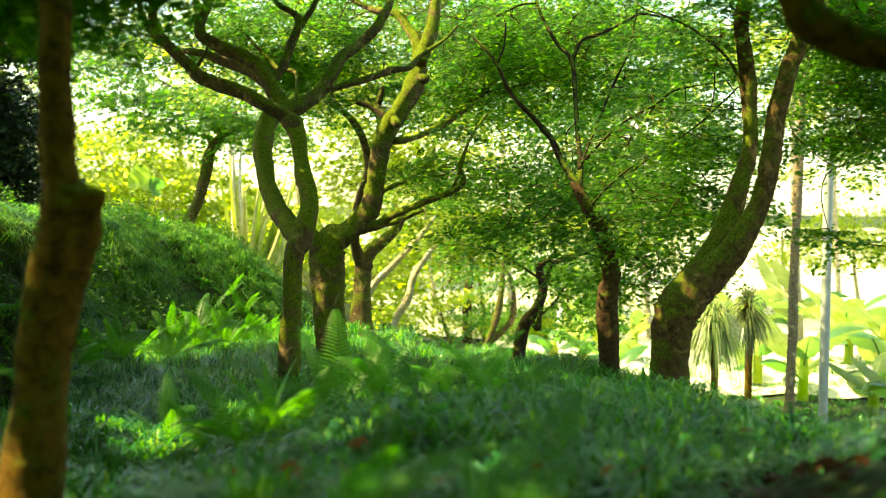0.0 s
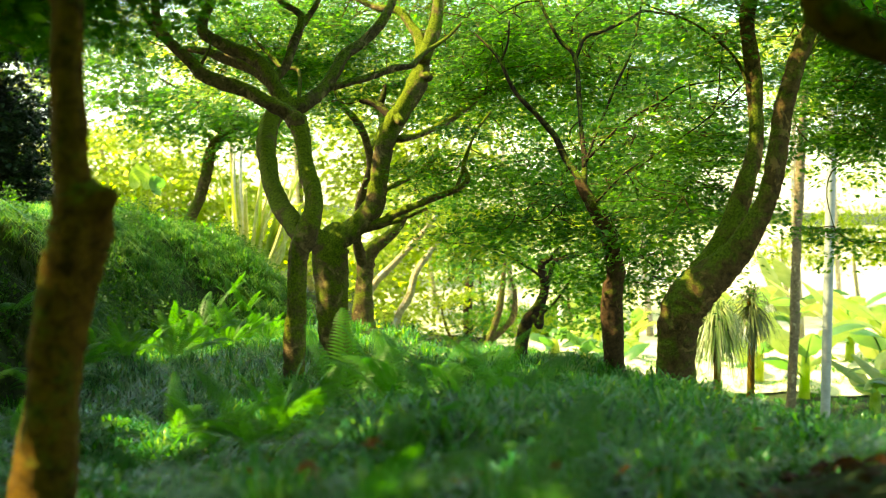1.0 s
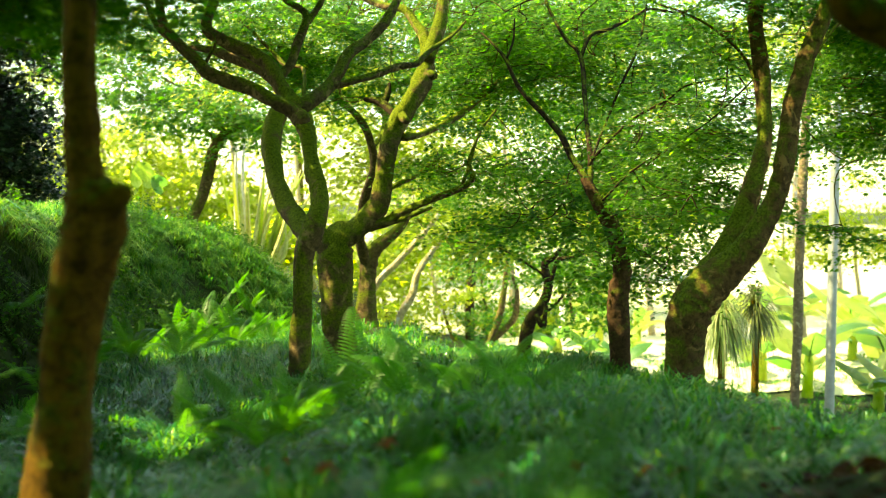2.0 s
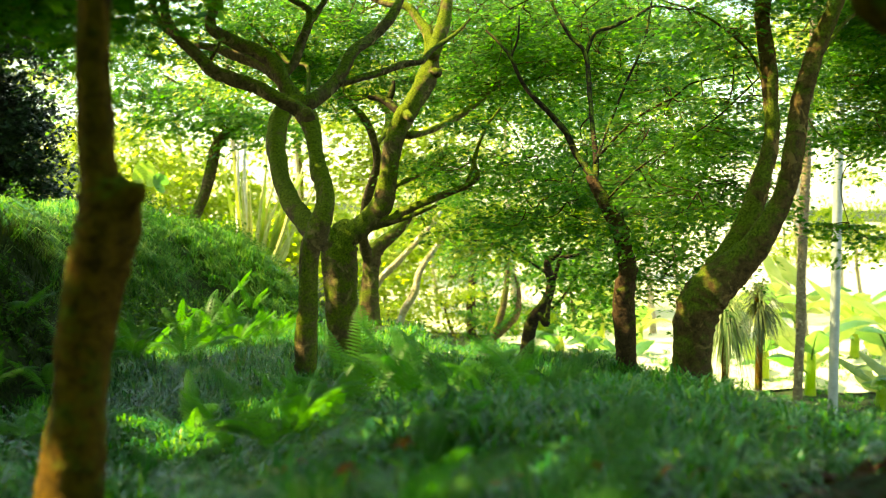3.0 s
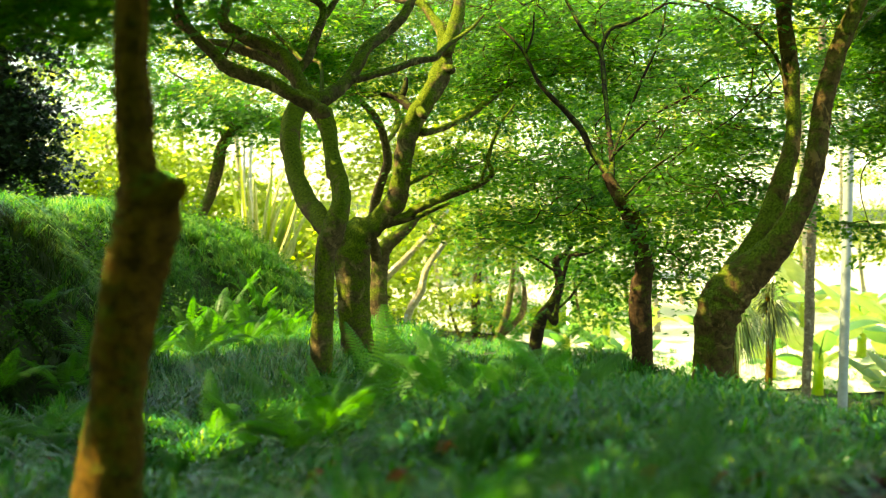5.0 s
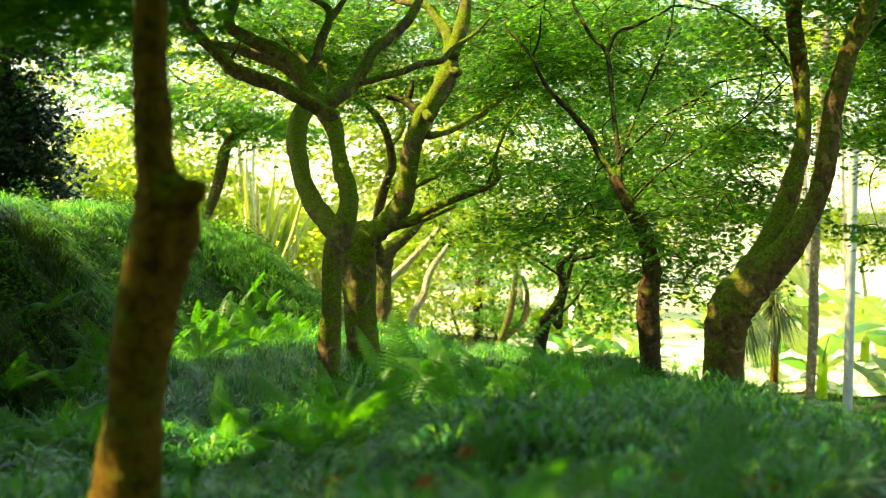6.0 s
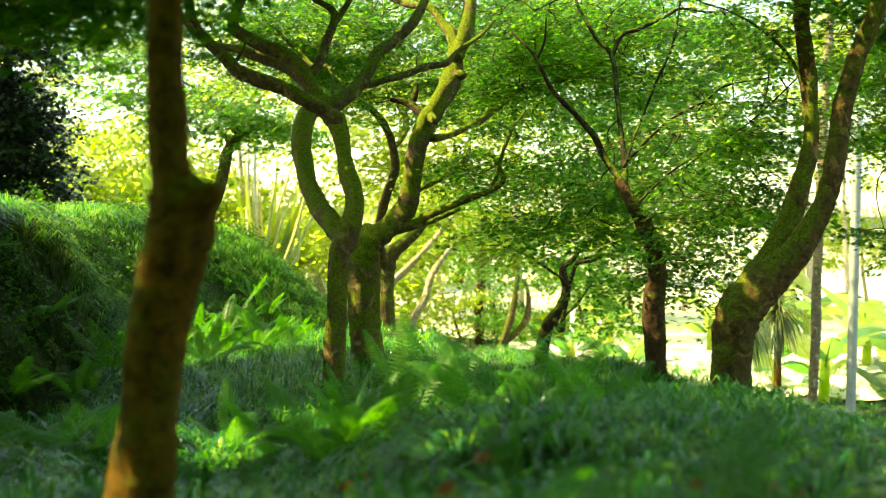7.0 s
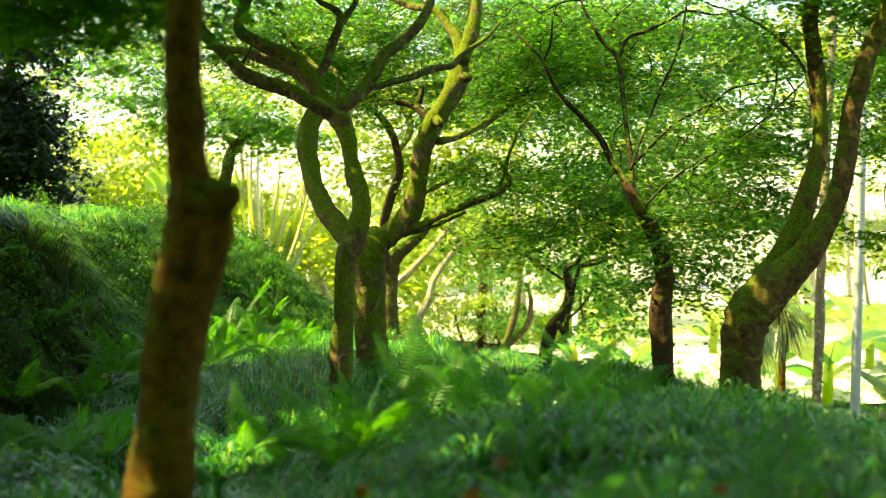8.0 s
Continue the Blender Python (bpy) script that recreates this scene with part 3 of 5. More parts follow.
SLIM_MAPLE = [
    ("trunk", [(-1.03, 7.40, -0.15, 0.083), (-1.02, 7.41, -0.03, 0.071), (-1.02, 7.42, 0.17, 0.067), (-1.01, 7.42, 0.35, 0.063), (-1.01, 7.43, 0.53, 0.063), (-1.00, 7.44, 0.70, 0.067), (-0.96, 7.43, 0.81, 0.076), (-0.93, 7.43, 0.91, 0.073), (-0.91, 7.50, 1.01, 0.063), (-0.93, 7.58, 1.13, 0.065), (-0.97, 7.66, 1.22, 0.068), (-1.00, 7.74, 1.32, 0.055), (-1.03, 7.84, 1.44, 0.056), (-1.06, 7.92, 1.52, 0.061), (-1.10, 8.00, 1.59, 0.071)]),
    ("limb", [(-1.09, 8.00, 1.58, 0.062), (-1.15, 8.00, 1.63, 0.056), (-1.19, 8.00, 1.66, 0.056), (-1.31, 8.00, 1.72, 0.056), (-1.43, 8.02, 1.79, 0.054), (-1.59, 8.04, 1.84, 0.052), (-1.75, 8.06, 1.90, 0.050), (-1.83, 8.08, 1.98, 0.044), (-1.93, 8.10, 2.07, 0.039), (-2.01, 8.10, 2.15, 0.035), (-2.07, 8.10, 2.25, 0.033), (-2.09, 8.10, 2.36, 0.031), (-2.08, 8.10, 2.55, 0.026)]),
    ("branch", [(-1.99, 8.10, 2.13, 0.022), (-2.08, 8.15, 2.18, 0.024), (-2.15, 8.20, 2.26, 0.024), (-2.21, 8.25, 2.38, 0.022), (-2.27, 8.30, 2.58, 0.015)]),
    ("branch", [(-1.79, 8.10, 1.94, 0.015), (-1.74, 8.10, 2.04, 0.012), (-1.72, 8.10, 2.07, 0.010), (-1.71, 8.10, 2.12, 0.010), (-1.73, 8.10, 2.17, 0.008), (-1.78, 8.10, 2.20, 0.007)]),
    ("stub", [(-1.11, 7.98, 1.60, 0.059), (-1.08, 7.92, 1.58, 0.053), (-1.06, 7.88, 1.57, 0.039)]),
    ("stem", [(-0.93, 7.45, 0.77, 0.074), (-1.00, 7.50, 0.84, 0.067), (-1.06, 7.62, 0.90, 0.068), (-1.16, 7.80, 0.99, 0.067), (-1.23, 7.95, 1.08, 0.069), (-1.29, 8.10, 1.18, 0.068), (-1.33, 8.25, 1.30, 0.071), (-1.37, 8.40, 1.42, 0.077), (-1.38, 8.55, 1.55, 0.076), (-1.36, 8.70, 1.67, 0.077), (-1.30, 8.75, 1.73, 0.078), (-1.24, 8.80, 1.75, 0.074)]),
    ("limb", [(-1.24, 8.80, 1.74, 0.062), (-1.31, 8.85, 1.80, 0.062), (-1.38, 8.90, 1.89, 0.063), (-1.43, 8.95, 1.99, 0.063), (-1.50, 9.00, 2.08, 0.063), (-1.62, 9.05, 2.16, 0.058), (-1.78, 9.10, 2.22, 0.055), (-1.92, 9.10, 2.29, 0.049), (-1.99, 9.15, 2.36, 0.045), (-1.99, 9.20, 2.46, 0.042), (-1.96, 9.30, 2.60, 0.039), (-1.94, 9.40, 2.83, 0.031)]),
    ("limb", [(-1.25, 8.80, 1.74, 0.062), (-1.18, 8.85, 1.76, 0.059), (-1.11, 8.95, 1.82, 0.055), (-1.03, 9.10, 1.92, 0.051), (-0.97, 9.20, 2.04, 0.048), (-0.90, 9.35, 2.20, 0.046), (-0.79, 9.50, 2.31, 0.045), (-0.66, 9.60, 2.46, 0.044), (-0.59, 9.70, 2.60, 0.040), (-0.55, 9.80, 2.72, 0.039), (-0.51, 9.90, 2.99, 0.029)]),
    ("branch", [(-1.01, 9.10, 1.92, 0.030), (-0.93, 9.15, 1.94, 0.030), (-0.84, 9.20, 1.97, 0.030), (-0.67, 9.35, 2.04, 0.029), (-0.54, 9.50, 2.11, 0.029), (-0.38, 9.60, 2.15, 0.026), (-0.33, 9.70, 2.22, 0.022), (-0.27, 9.80, 2.29, 0.020), (-0.11, 9.95, 2.42, 0.017), (0.01, 10.10, 2.57, 0.010)]),
    ("branch", [(-1.41, 8.95, 1.96, 0.037), (-1.37, 9.00, 2.01, 0.035), (-1.32, 9.05, 2.09, 0.035), (-1.28, 9.15, 2.26, 0.034), (-1.24, 9.25, 2.41, 0.033), (-1.25, 9.30, 2.50, 0.027), (-1.32, 9.35, 2.56, 0.024), (-1.42, 9.40, 2.62, 0.021), (-1.52, 9.50, 2.77, 0.016)]),
    ("branch", [(-1.24, 9.25, 2.40, 0.027), (-1.21, 9.30, 2.46, 0.027), (-1.14, 9.35, 2.58, 0.024), (-1.09, 9.40, 2.71, 0.018)]),
    ("branch", [(-1.40, 9.00, 1.92, 0.050), (-1.49, 9.10, 1.99, 0.051), (-1.59, 9.20, 2.06, 0.050), (-1.72, 9.30, 2.12, 0.050), (-1.89, 9.40, 2.18, 0.045), (-2.02, 9.50, 2.23, 0.037), (-2.17, 9.60, 2.26, 0.028), (-2.33, 9.70, 2.28, 0.018)]),
    ("branch", [(-1.21, 8.95, 1.77, 0.017), (-1.30, 9.60, 2.10, 0.016), (-1.46, 9.80, 2.14, 0.018), (-1.57, 10.00, 2.24, 0.021), (-1.72, 10.20, 2.38, 0.017), (-1.89, 10.40, 2.55, 0.013)]),
]
TWIN_MAPLE = [
    ("trunk", [(-0.97, 9.60, -0.35, 0.172), (-0.98, 9.61, -0.17, 0.144), (-1.01, 9.62, 0.11, 0.130), (-1.02, 9.63, 0.39, 0.135), (-1.03, 9.63, 0.58, 0.149), (-0.99, 9.64, 0.72, 0.139), (-0.88, 9.64, 0.79, 0.102), (-0.77, 9.65, 0.90, 0.102), (-0.69, 9.66, 1.00, 0.104), (-0.65, 9.66, 1.16, 0.086), (-0.63, 9.67, 1.32, 0.077), (-0.60, 9.68, 1.51, 0.079), (-0.54, 9.73, 1.68, 0.084), (-0.44, 9.79, 1.85, 0.080), (-0.35, 9.90, 2.04, 0.085), (-0.31, 10.01, 2.25, 0.062), (-0.34, 10.11, 2.43, 0.048), (-0.42, 10.22, 2.56, 0.041), (-0.53, 10.32, 2.70, 0.039), (-0.77, 10.52, 2.77, 0.033), (-1.07, 10.72, 2.95, 0.023)]),
    ("branch", [(-0.76, 9.64, 0.84, 0.052), (-0.60, 9.60, 0.88, 0.046), (-0.52, 9.56, 0.94, 0.039), (-0.40, 9.51, 0.99, 0.032), (-0.19, 9.47, 1.08, 0.030), (-0.01, 9.42, 1.15, 0.027), (0.08, 9.43, 1.23, 0.023), (0.05, 9.43, 1.34, 0.018), (0.08, 9.43, 1.46, 0.011), (0.14, 9.44, 1.60, 0.007)]),
    ("branch", [(-0.65, 9.67, 1.10, 0.030), (-0.54, 9.86, 1.18, 0.024), (-0.41, 10.07, 1.25, 0.024), (-0.28, 10.17, 1.34, 0.027), (-0.20, 10.28, 1.45, 0.022), (-0.18, 10.38, 1.54, 0.012)]),
    ("branch", [(-0.74, 9.68, 0.84, 0.030), (-0.52, 9.85, 0.88, 0.024), (-0.40, 9.96, 0.93, 0.019), (-0.26, 10.06, 0.99, 0.014)]),
    ("stub", [(-0.50, 9.69, 1.73, 0.046), (-0.47, 9.58, 1.70, 0.037), (-0.46, 9.55, 1.68, 0.027)]),
    ("stub", [(-0.30, 9.90, 2.09, 0.052), (-0.26, 9.88, 2.09, 0.047), (-0.23, 9.87, 2.09, 0.033)]),
    ("limb", [(-0.30, 9.90, 2.22, 0.063), (-0.27, 10.00, 2.33, 0.062), (-0.23, 10.10, 2.48, 0.062), (-0.20, 10.20, 2.63, 0.055), (-0.19, 10.30, 2.84, 0.046), (-0.23, 10.40, 3.09, 0.031)]),
    ("knot", [(-1.04, 9.62, 0.55, 0.110), (-1.10, 9.60, 0.68, 0.090), (-1.13, 9.59, 0.77, 0.060), (-1.14, 9.58, 0.82, 0.030)]),
    ("snag", [(-0.50, 9.78, 1.69, 0.039), (-0.60, 9.90, 1.78, 0.034), (-0.67, 10.00, 1.85, 0.042), (-0.75, 10.05, 1.89, 0.035), (-0.84, 10.10, 1.90, 0.020)]),
    ("snag", [(-0.67, 10.00, 1.85, 0.032), (-0.64, 10.05, 1.96, 0.025), (-0.63, 10.10, 2.04, 0.012)]),
    ("branch", [(-0.49, 9.72, 1.56, 0.038), (-0.33, 9.95, 1.61, 0.027), (-0.09, 10.40, 1.76, 0.031), (0.06, 10.60, 1.89, 0.031), (0.20, 10.80, 2.03, 0.027), (0.37, 11.00, 2.21, 0.016)]),
    ("branch", [(0.00, 9.50, 1.18, 0.016), (0.06, 9.60, 1.36, 0.014), (0.09, 9.70, 1.49, 0.014), (0.15, 9.80, 1.64, 0.012), (0.27, 9.90, 1.81, 0.010)]),
]
REAR_MAPLE = [
    ("trunk", [(-1.15, 14.59, -0.56, 0.160), (-1.16, 14.60, -0.28, 0.125), (-1.15, 14.62, 0.07, 0.111), (-1.13, 14.63, 0.31, 0.118), (-1.06, 14.63, 0.45, 0.104), (-0.89, 14.64, 0.59, 0.077), (-0.75, 14.65, 0.73, 0.063), (-0.65, 14.66, 0.91, 0.049)]),
    ("limb", [(-1.16, 14.62, 0.27, 0.077), (-1.21, 14.23, 0.57, 0.061), (-1.15, 13.65, 0.88, 0.058), (-1.06, 13.26, 1.14, 0.054), (-0.96, 12.97, 1.41, 0.049), (-0.97, 12.68, 1.63, 0.045), (-1.05, 12.48, 1.84, 0.042), (-1.19, 12.29, 2.00, 0.035), (-1.36, 12.19, 2.09, 0.026)]),
    ("branch", [(-0.97, 12.68, 1.59, 0.024), (-0.87, 12.98, 1.78, 0.037), (-0.86, 13.19, 1.97, 0.038), (-0.95, 13.30, 2.12, 0.032)]),
]
LEAFY_MAPLE = [
    ("trunk", [(1.21, 8.74, -0.28, 0.093), (1.19, 8.74, -0.11, 0.076), (1.18, 8.75, 0.06, 0.078), (1.16, 8.76, 0.27, 0.084), (1.17, 8.76, 0.42, 0.080), (1.19, 8.77, 0.52, 0.076), (1.17, 8.77, 0.67, 0.072), (1.13, 8.78, 0.82, 0.068), (1.09, 8.78, 0.90, 0.063), (1.02, 8.78, 1.03, 0.053), (0.96, 8.84, 1.14, 0.047), (0.92, 8.89, 1.23, 0.041)]),
    ("limb", [(0.93, 8.89, 1.22, 0.029), (0.84, 9.09, 1.38, 0.026), (0.76, 9.20, 1.56, 0.025), (0.63, 9.30, 1.73, 0.022), (0.45, 9.41, 1.93, 0.018), (0.34, 9.52, 2.17, 0.016), (0.25, 9.62, 2.30, 0.013), (0.14, 9.72, 2.42, 0.010)]),
    ("limb", [(0.95, 8.89, 1.17, 0.026), (0.98, 9.10, 1.37, 0.025), (0.97, 9.30, 1.63, 0.020), (0.98, 9.62, 1.90, 0.020), (0.97, 9.93, 2.26, 0.019), (0.86, 10.03, 2.41, 0.018), (0.76, 10.14, 2.60, 0.015), (0.69, 10.25, 2.80, 0.014), (0.66, 10.36, 3.13, 0.008)]),
    ("branch", [(0.97, 9.93, 2.25, 0.017), (1.06, 10.04, 2.45, 0.018), (1.22, 10.14, 2.52, 0.018), (1.47, 10.25, 2.65, 0.015), (1.59, 10.26, 2.71, 0.012), (1.88, 10.36, 2.70, 0.010), (2.19, 10.47, 2.80, 0.006)]),
    ("branch", [(0.34, 9.52, 2.19, 0.011), (0.39, 9.52, 2.33, 0.009), (0.40, 9.53, 2.51, 0.006)]),
    ("branch", [(0.70, 10.24, 2.79, 0.010), (0.54, 10.24, 2.77, 0.010), (0.35, 10.23, 2.67, 0.006)]),
    ("branch", [(0.96, 8.99, 1.33, 0.014), (1.06, 9.20, 1.55, 0.010), (1.15, 9.31, 1.76, 0.010), (1.25, 9.42, 1.99, 0.011), (1.39, 9.54, 2.29, 0.011), (1.45, 9.65, 2.52, 0.009), (1.50, 9.76, 2.79, 0.007)]),
    ("branch", [(1.39, 9.54, 2.29, 0.007), (1.49, 9.54, 2.38, 0.007), (1.74, 9.55, 2.48, 0.006)]),
    ("branch", [(0.97, 8.89, 1.37, 0.012), (1.12, 8.70, 1.55, 0.010), (1.25, 8.61, 1.67, 0.010), (1.46, 8.52, 1.79, 0.010), (1.59, 8.52, 1.89, 0.008), (1.80, 8.43, 1.93, 0.006), (2.02, 8.43, 1.97, 0.005)]),
    ("branch", [(1.01, 8.78, 1.03, 0.010), (1.22, 8.49, 1.28, 0.008), (1.47, 8.31, 1.45, 0.006), (1.69, 8.21, 1.61, 0.006), (1.86, 8.12, 1.78, 0.006), (1.99, 8.13, 1.91, 0.005)]),
    ("branch", [(1.05, 8.78, 0.92, 0.012), (1.13, 8.58, 0.97, 0.008), (1.18, 8.48, 1.00, 0.005)]),
]
LEANING_TREE = [
    ("trunk", [(1.32, 6.90, -0.14, 0.148), (1.32, 6.91, 0.05, 0.125), (1.33, 6.91, 0.20, 0.120), (1.34, 6.92, 0.33, 0.128), (1.38, 6.93, 0.45, 0.138), (1.45, 6.93, 0.55, 0.131), (1.56, 6.94, 0.65, 0.118), (1.67, 6.93, 0.77, 0.101), (1.76, 6.93, 0.92, 0.084), (1.83, 6.92, 1.06, 0.070), (1.87, 6.90, 1.23, 0.062), (1.90, 6.91, 1.41, 0.058), (1.93, 6.92, 1.62, 0.057), (1.97, 6.92, 1.78, 0.055), (2.02, 6.93, 1.95, 0.055), (2.09, 6.94, 2.12, 0.052), (2.15, 6.95, 2.29, 0.048), (2.23, 6.96, 2.56, 0.043), (2.19, 6.97, 2.96, 0.033), (2.32, 6.99, 3.39, 0.017)]),
    ("limb", [(1.37, 6.99, 0.48, 0.078), (1.46, 7.03, 0.61, 0.075), (1.57, 7.10, 0.73, 0.072), (1.69, 7.17, 0.92, 0.073), (1.76, 7.22, 1.11, 0.066), (1.83, 7.28, 1.31, 0.056), (1.87, 7.33, 1.50, 0.055), (1.87, 7.37, 1.65, 0.053), (1.87, 7.41, 1.83, 0.053), (1.85, 7.43, 2.01, 0.052), (1.82, 7.44, 2.19, 0.050), (1.84, 7.44, 2.37, 0.048), (1.87, 7.45, 2.58, 0.043), (1.77, 7.47, 3.08, 0.029), (1.89, 7.59, 3.54, 0.014)]),
    ("branch", [(1.87, 7.36, 1.59, 0.014), (1.80, 7.53, 1.95, 0.011), (1.58, 7.53, 2.16, 0.009), (1.37, 7.53, 2.27, 0.005)]),
    ("branch", [(1.97, 6.92, 1.78, 0.013), (2.23, 7.14, 2.12, 0.012), (2.53, 7.35, 2.29, 0.009), (2.85, 7.46, 2.42, 0.005)]),
]
CROOKED_TREE = [
    ("trunk", [(0.85, 16.20, -1.11, 0.097), (0.88, 16.20, -0.88, 0.089), (0.94, 16.20, -0.59, 0.085), (1.11, 16.20, -0.32, 0.077), (1.18, 16.20, -0.09, 0.069), (1.13, 16.20, 0.20, 0.056), (1.25, 16.20, 0.30, 0.044), (1.35, 16.20, 0.43, 0.024)]),
    ("limb", [(1.01, 16.00, -0.47, 0.036), (1.10, 15.90, -0.60, 0.047), (1.13, 15.90, -0.39, 0.032), (1.18, 15.90, -0.12, 0.028), (1.27, 15.90, 0.26, 0.028), (1.36, 15.80, 0.30, 0.028), (1.52, 15.80, 0.34, 0.024), (1.86, 15.80, 0.49, 0.016)]),
    ("branch", [(1.27, 15.90, 0.25, 0.024), (1.40, 15.90, 0.35, 0.020), (1.70, 15.90, 0.41, 0.016), (1.96, 15.90, 0.34, 0.012)]),
    ("branch", [(1.20, 15.90, -0.07, 0.020), (1.10, 15.80, 0.07, 0.020), (0.96, 15.80, 0.17, 0.020), (0.62, 15.70, 0.38, 0.016), (0.28, 15.60, 0.50, 0.012), (-0.10, 15.50, 0.51, 0.008)]),
    ("branch", [(1.15, 16.20, -0.45, 0.020), (1.33, 16.30, -0.30, 0.020), (1.49, 16.40, -0.08, 0.016), (1.59, 16.50, 0.03, 0.008)]),
]
HILL_TREE = [
    ("trunk", [(-3.80, 16.60, 0.65, 0.110), (-3.73, 16.60, 0.81, 0.091), (-3.61, 16.62, 1.09, 0.087), (-3.52, 16.63, 1.44, 0.079), (-3.46, 16.64, 1.72, 0.079), (-3.34, 16.65, 1.90, 0.067), (-3.15, 16.66, 2.04, 0.047), (-2.89, 16.67, 2.17, 0.032)]),
    ("branch", [(-3.45, 16.64, 1.75, 0.032), (-3.50, 16.65, 1.91, 0.024), (-3.63, 16.65, 2.05, 0.016)]),
    ("branch", [(-3.34, 16.65, 1.90, 0.039), (-3.41, 16.66, 2.19, 0.028), (-3.81, 16.67, 2.50, 0.020), (-4.21, 16.67, 2.73, 0.012)]),
    ("branch", [(-3.29, 16.65, 1.94, 0.036), (-3.09, 16.67, 2.35, 0.024), (-2.86, 16.69, 2.67, 0.012)]),
]
FAR_TRUNK = [
    ("trunk", [(0.21, 27.50, -2.42, 0.122), (0.22, 27.50, -1.96, 0.115), (0.20, 27.50, -1.44, 0.109), (0.24, 27.50, -0.79, 0.102), (0.26, 27.50, -0.14, 0.088), (0.29, 27.50, 0.76, 0.061)]),
]
FAR_BENT = [
    ("trunk", [(0.53, 24.50, -2.04, 0.103), (0.68, 24.50, -1.63, 0.085), (0.81, 24.50, -1.22, 0.073), (0.88, 24.50, -0.82, 0.061), (0.91, 24.50, -0.35, 0.048), (0.93, 24.50, 0.22, 0.030)]),
    ("limb", [(0.61, 24.50, -1.80, 0.079), (0.89, 24.50, -1.57, 0.073), (1.11, 24.50, -1.27, 0.067), (1.15, 24.50, -0.81, 0.048), (1.05, 24.50, -0.47, 0.030)]),
]
PALE_TREE = [
    ("trunk", [(-1.04, 19.60, -1.03, 0.063), (-0.96, 19.60, -0.78, 0.063), (-0.79, 19.60, -0.48, 0.063), (-0.70, 19.60, -0.12, 0.058), (-0.47, 19.60, 0.23, 0.049), (-0.23, 19.70, 0.51, 0.029)]),
    ("limb", [(-1.64, 20.00, -0.89, 0.060), (-1.41, 20.00, -0.36, 0.060), (-1.08, 20.00, 0.01, 0.055), (-0.67, 20.00, 0.46, 0.050), (-0.38, 20.00, 0.83, 0.035)]),
]
PALM_STEM = [
    ("trunk", [(5.18, 18.53, -2.25, 0.088), (5.19, 18.55, -1.85, 0.079), (5.22, 18.58, -0.97, 0.079), (5.23, 18.62, -0.10, 0.075), (5.25, 18.65, 0.78, 0.075), (5.28, 18.68, 1.57, 0.075), (5.30, 18.71, 2.27, 0.070), (5.34, 18.73, 2.97, 0.066), (5.40, 18.80, 4.82, 0.053)]),
]
CROWN_FRONT = [
    (-1.60, 4.06, 1.86, 0.30, 0.80, 0.14, 46),
    (-2.05, 4.25, 1.84, 0.36, 0.80, 0.20, 46),
    (-1.22, 4.30, 1.98, 0.22, 0.50, 0.10, 14),
]
CROWN_SLIM = [
    (-2.05, 10.50, 2.50, 1.00, 0.50, 0.36, 24),
    (-3.05, 10.20, 2.60, 0.75, 0.80, 0.34, 24),
    (-0.81, 8.30, 3.05, 0.84, 0.90, 0.18, 16),
]
CROWN_TWIN = [
    (-1.47, 11.00, 2.62, 1.23, 0.80, 0.46, 68),
    (-0.47, 11.30, 2.64, 0.90, 0.80, 0.58, 46),
    (-2.02, 10.88, 2.22, 0.73, 0.80, 0.31, 16),
    (-0.89, 11.10, 2.10, 0.58, 1.00, 0.40, 19),
    (-0.07, 9.68, 1.47, 0.32, 0.80, 0.28, 9),
]
CROWN_LEAFY = [
    (1.00, 11.04, 2.40, 1.10, 0.80, 0.60, 38),
    (0.33, 11.22, 2.34, 0.64, 0.80, 0.64, 20),
    (1.34, 9.80, 1.35, 0.70, 0.80, 0.42, 15),
    (1.59, 8.69, 0.95, 0.46, 1.00, 0.38, 14),
    (1.42, 9.57, 0.57, 0.37, 0.60, 0.21, 10),
    (0.68, 9.67, 0.93, 0.51, 0.80, 0.32, 14),
    (0.48, 10.49, 1.36, 0.40, 0.70, 0.30, 9),
    (1.69, 8.92, 1.85, 0.47, 0.80, 0.38, 16),
    (1.80, 10.20, 2.45, 0.45, 0.40, 0.22, 9),
    (1.79, 8.60, 1.20, 0.29, 0.60, 0.25, 9),
    (1.11, 9.77, 3.34, 1.21, 1.60, 0.51, 5),
    (0.63, 10.94, 2.73, 0.83, 0.80, 0.31, 16),
    (1.42, 8.50, 1.50, 0.40, 0.35, 0.12, 5),
    (0.40, 11.60, 2.92, 1.80, 0.40, 0.24, 34),
    (0.55, 12.60, 2.45, 1.35, 0.40, 0.65, 30),
    (0.30, 12.50, 1.25, 0.90, 0.40, 0.35, 9),
]
CROWN_LEANING = [
    (1.74, 7.94, 2.18, 0.46, 0.90, 0.30, 16),
    (2.85, 8.54, 1.75, 0.37, 0.80, 0.41, 28),
    (2.86, 8.36, 2.29, 0.48, 1.00, 0.36, 28),
    (3.36, 8.95, 1.83, 0.38, 1.00, 0.51, 26),
    (1.83, 7.26, 2.75, 1.46, 1.40, 0.38, 46),
    (2.75, 8.30, 2.50, 0.75, 0.60, 0.30, 42),
    (2.55, 9.00, 1.98, 0.35, 0.40, 0.25, 8),
    (2.55, 7.80, 2.30, 0.45, 0.40, 0.26, 22),
    (2.80, 8.30, 0.85, 0.28, 0.60, 0.12, 3),
    (1.67, 8.11, 1.55, 0.23, 0.60, 0.19, 6),
]
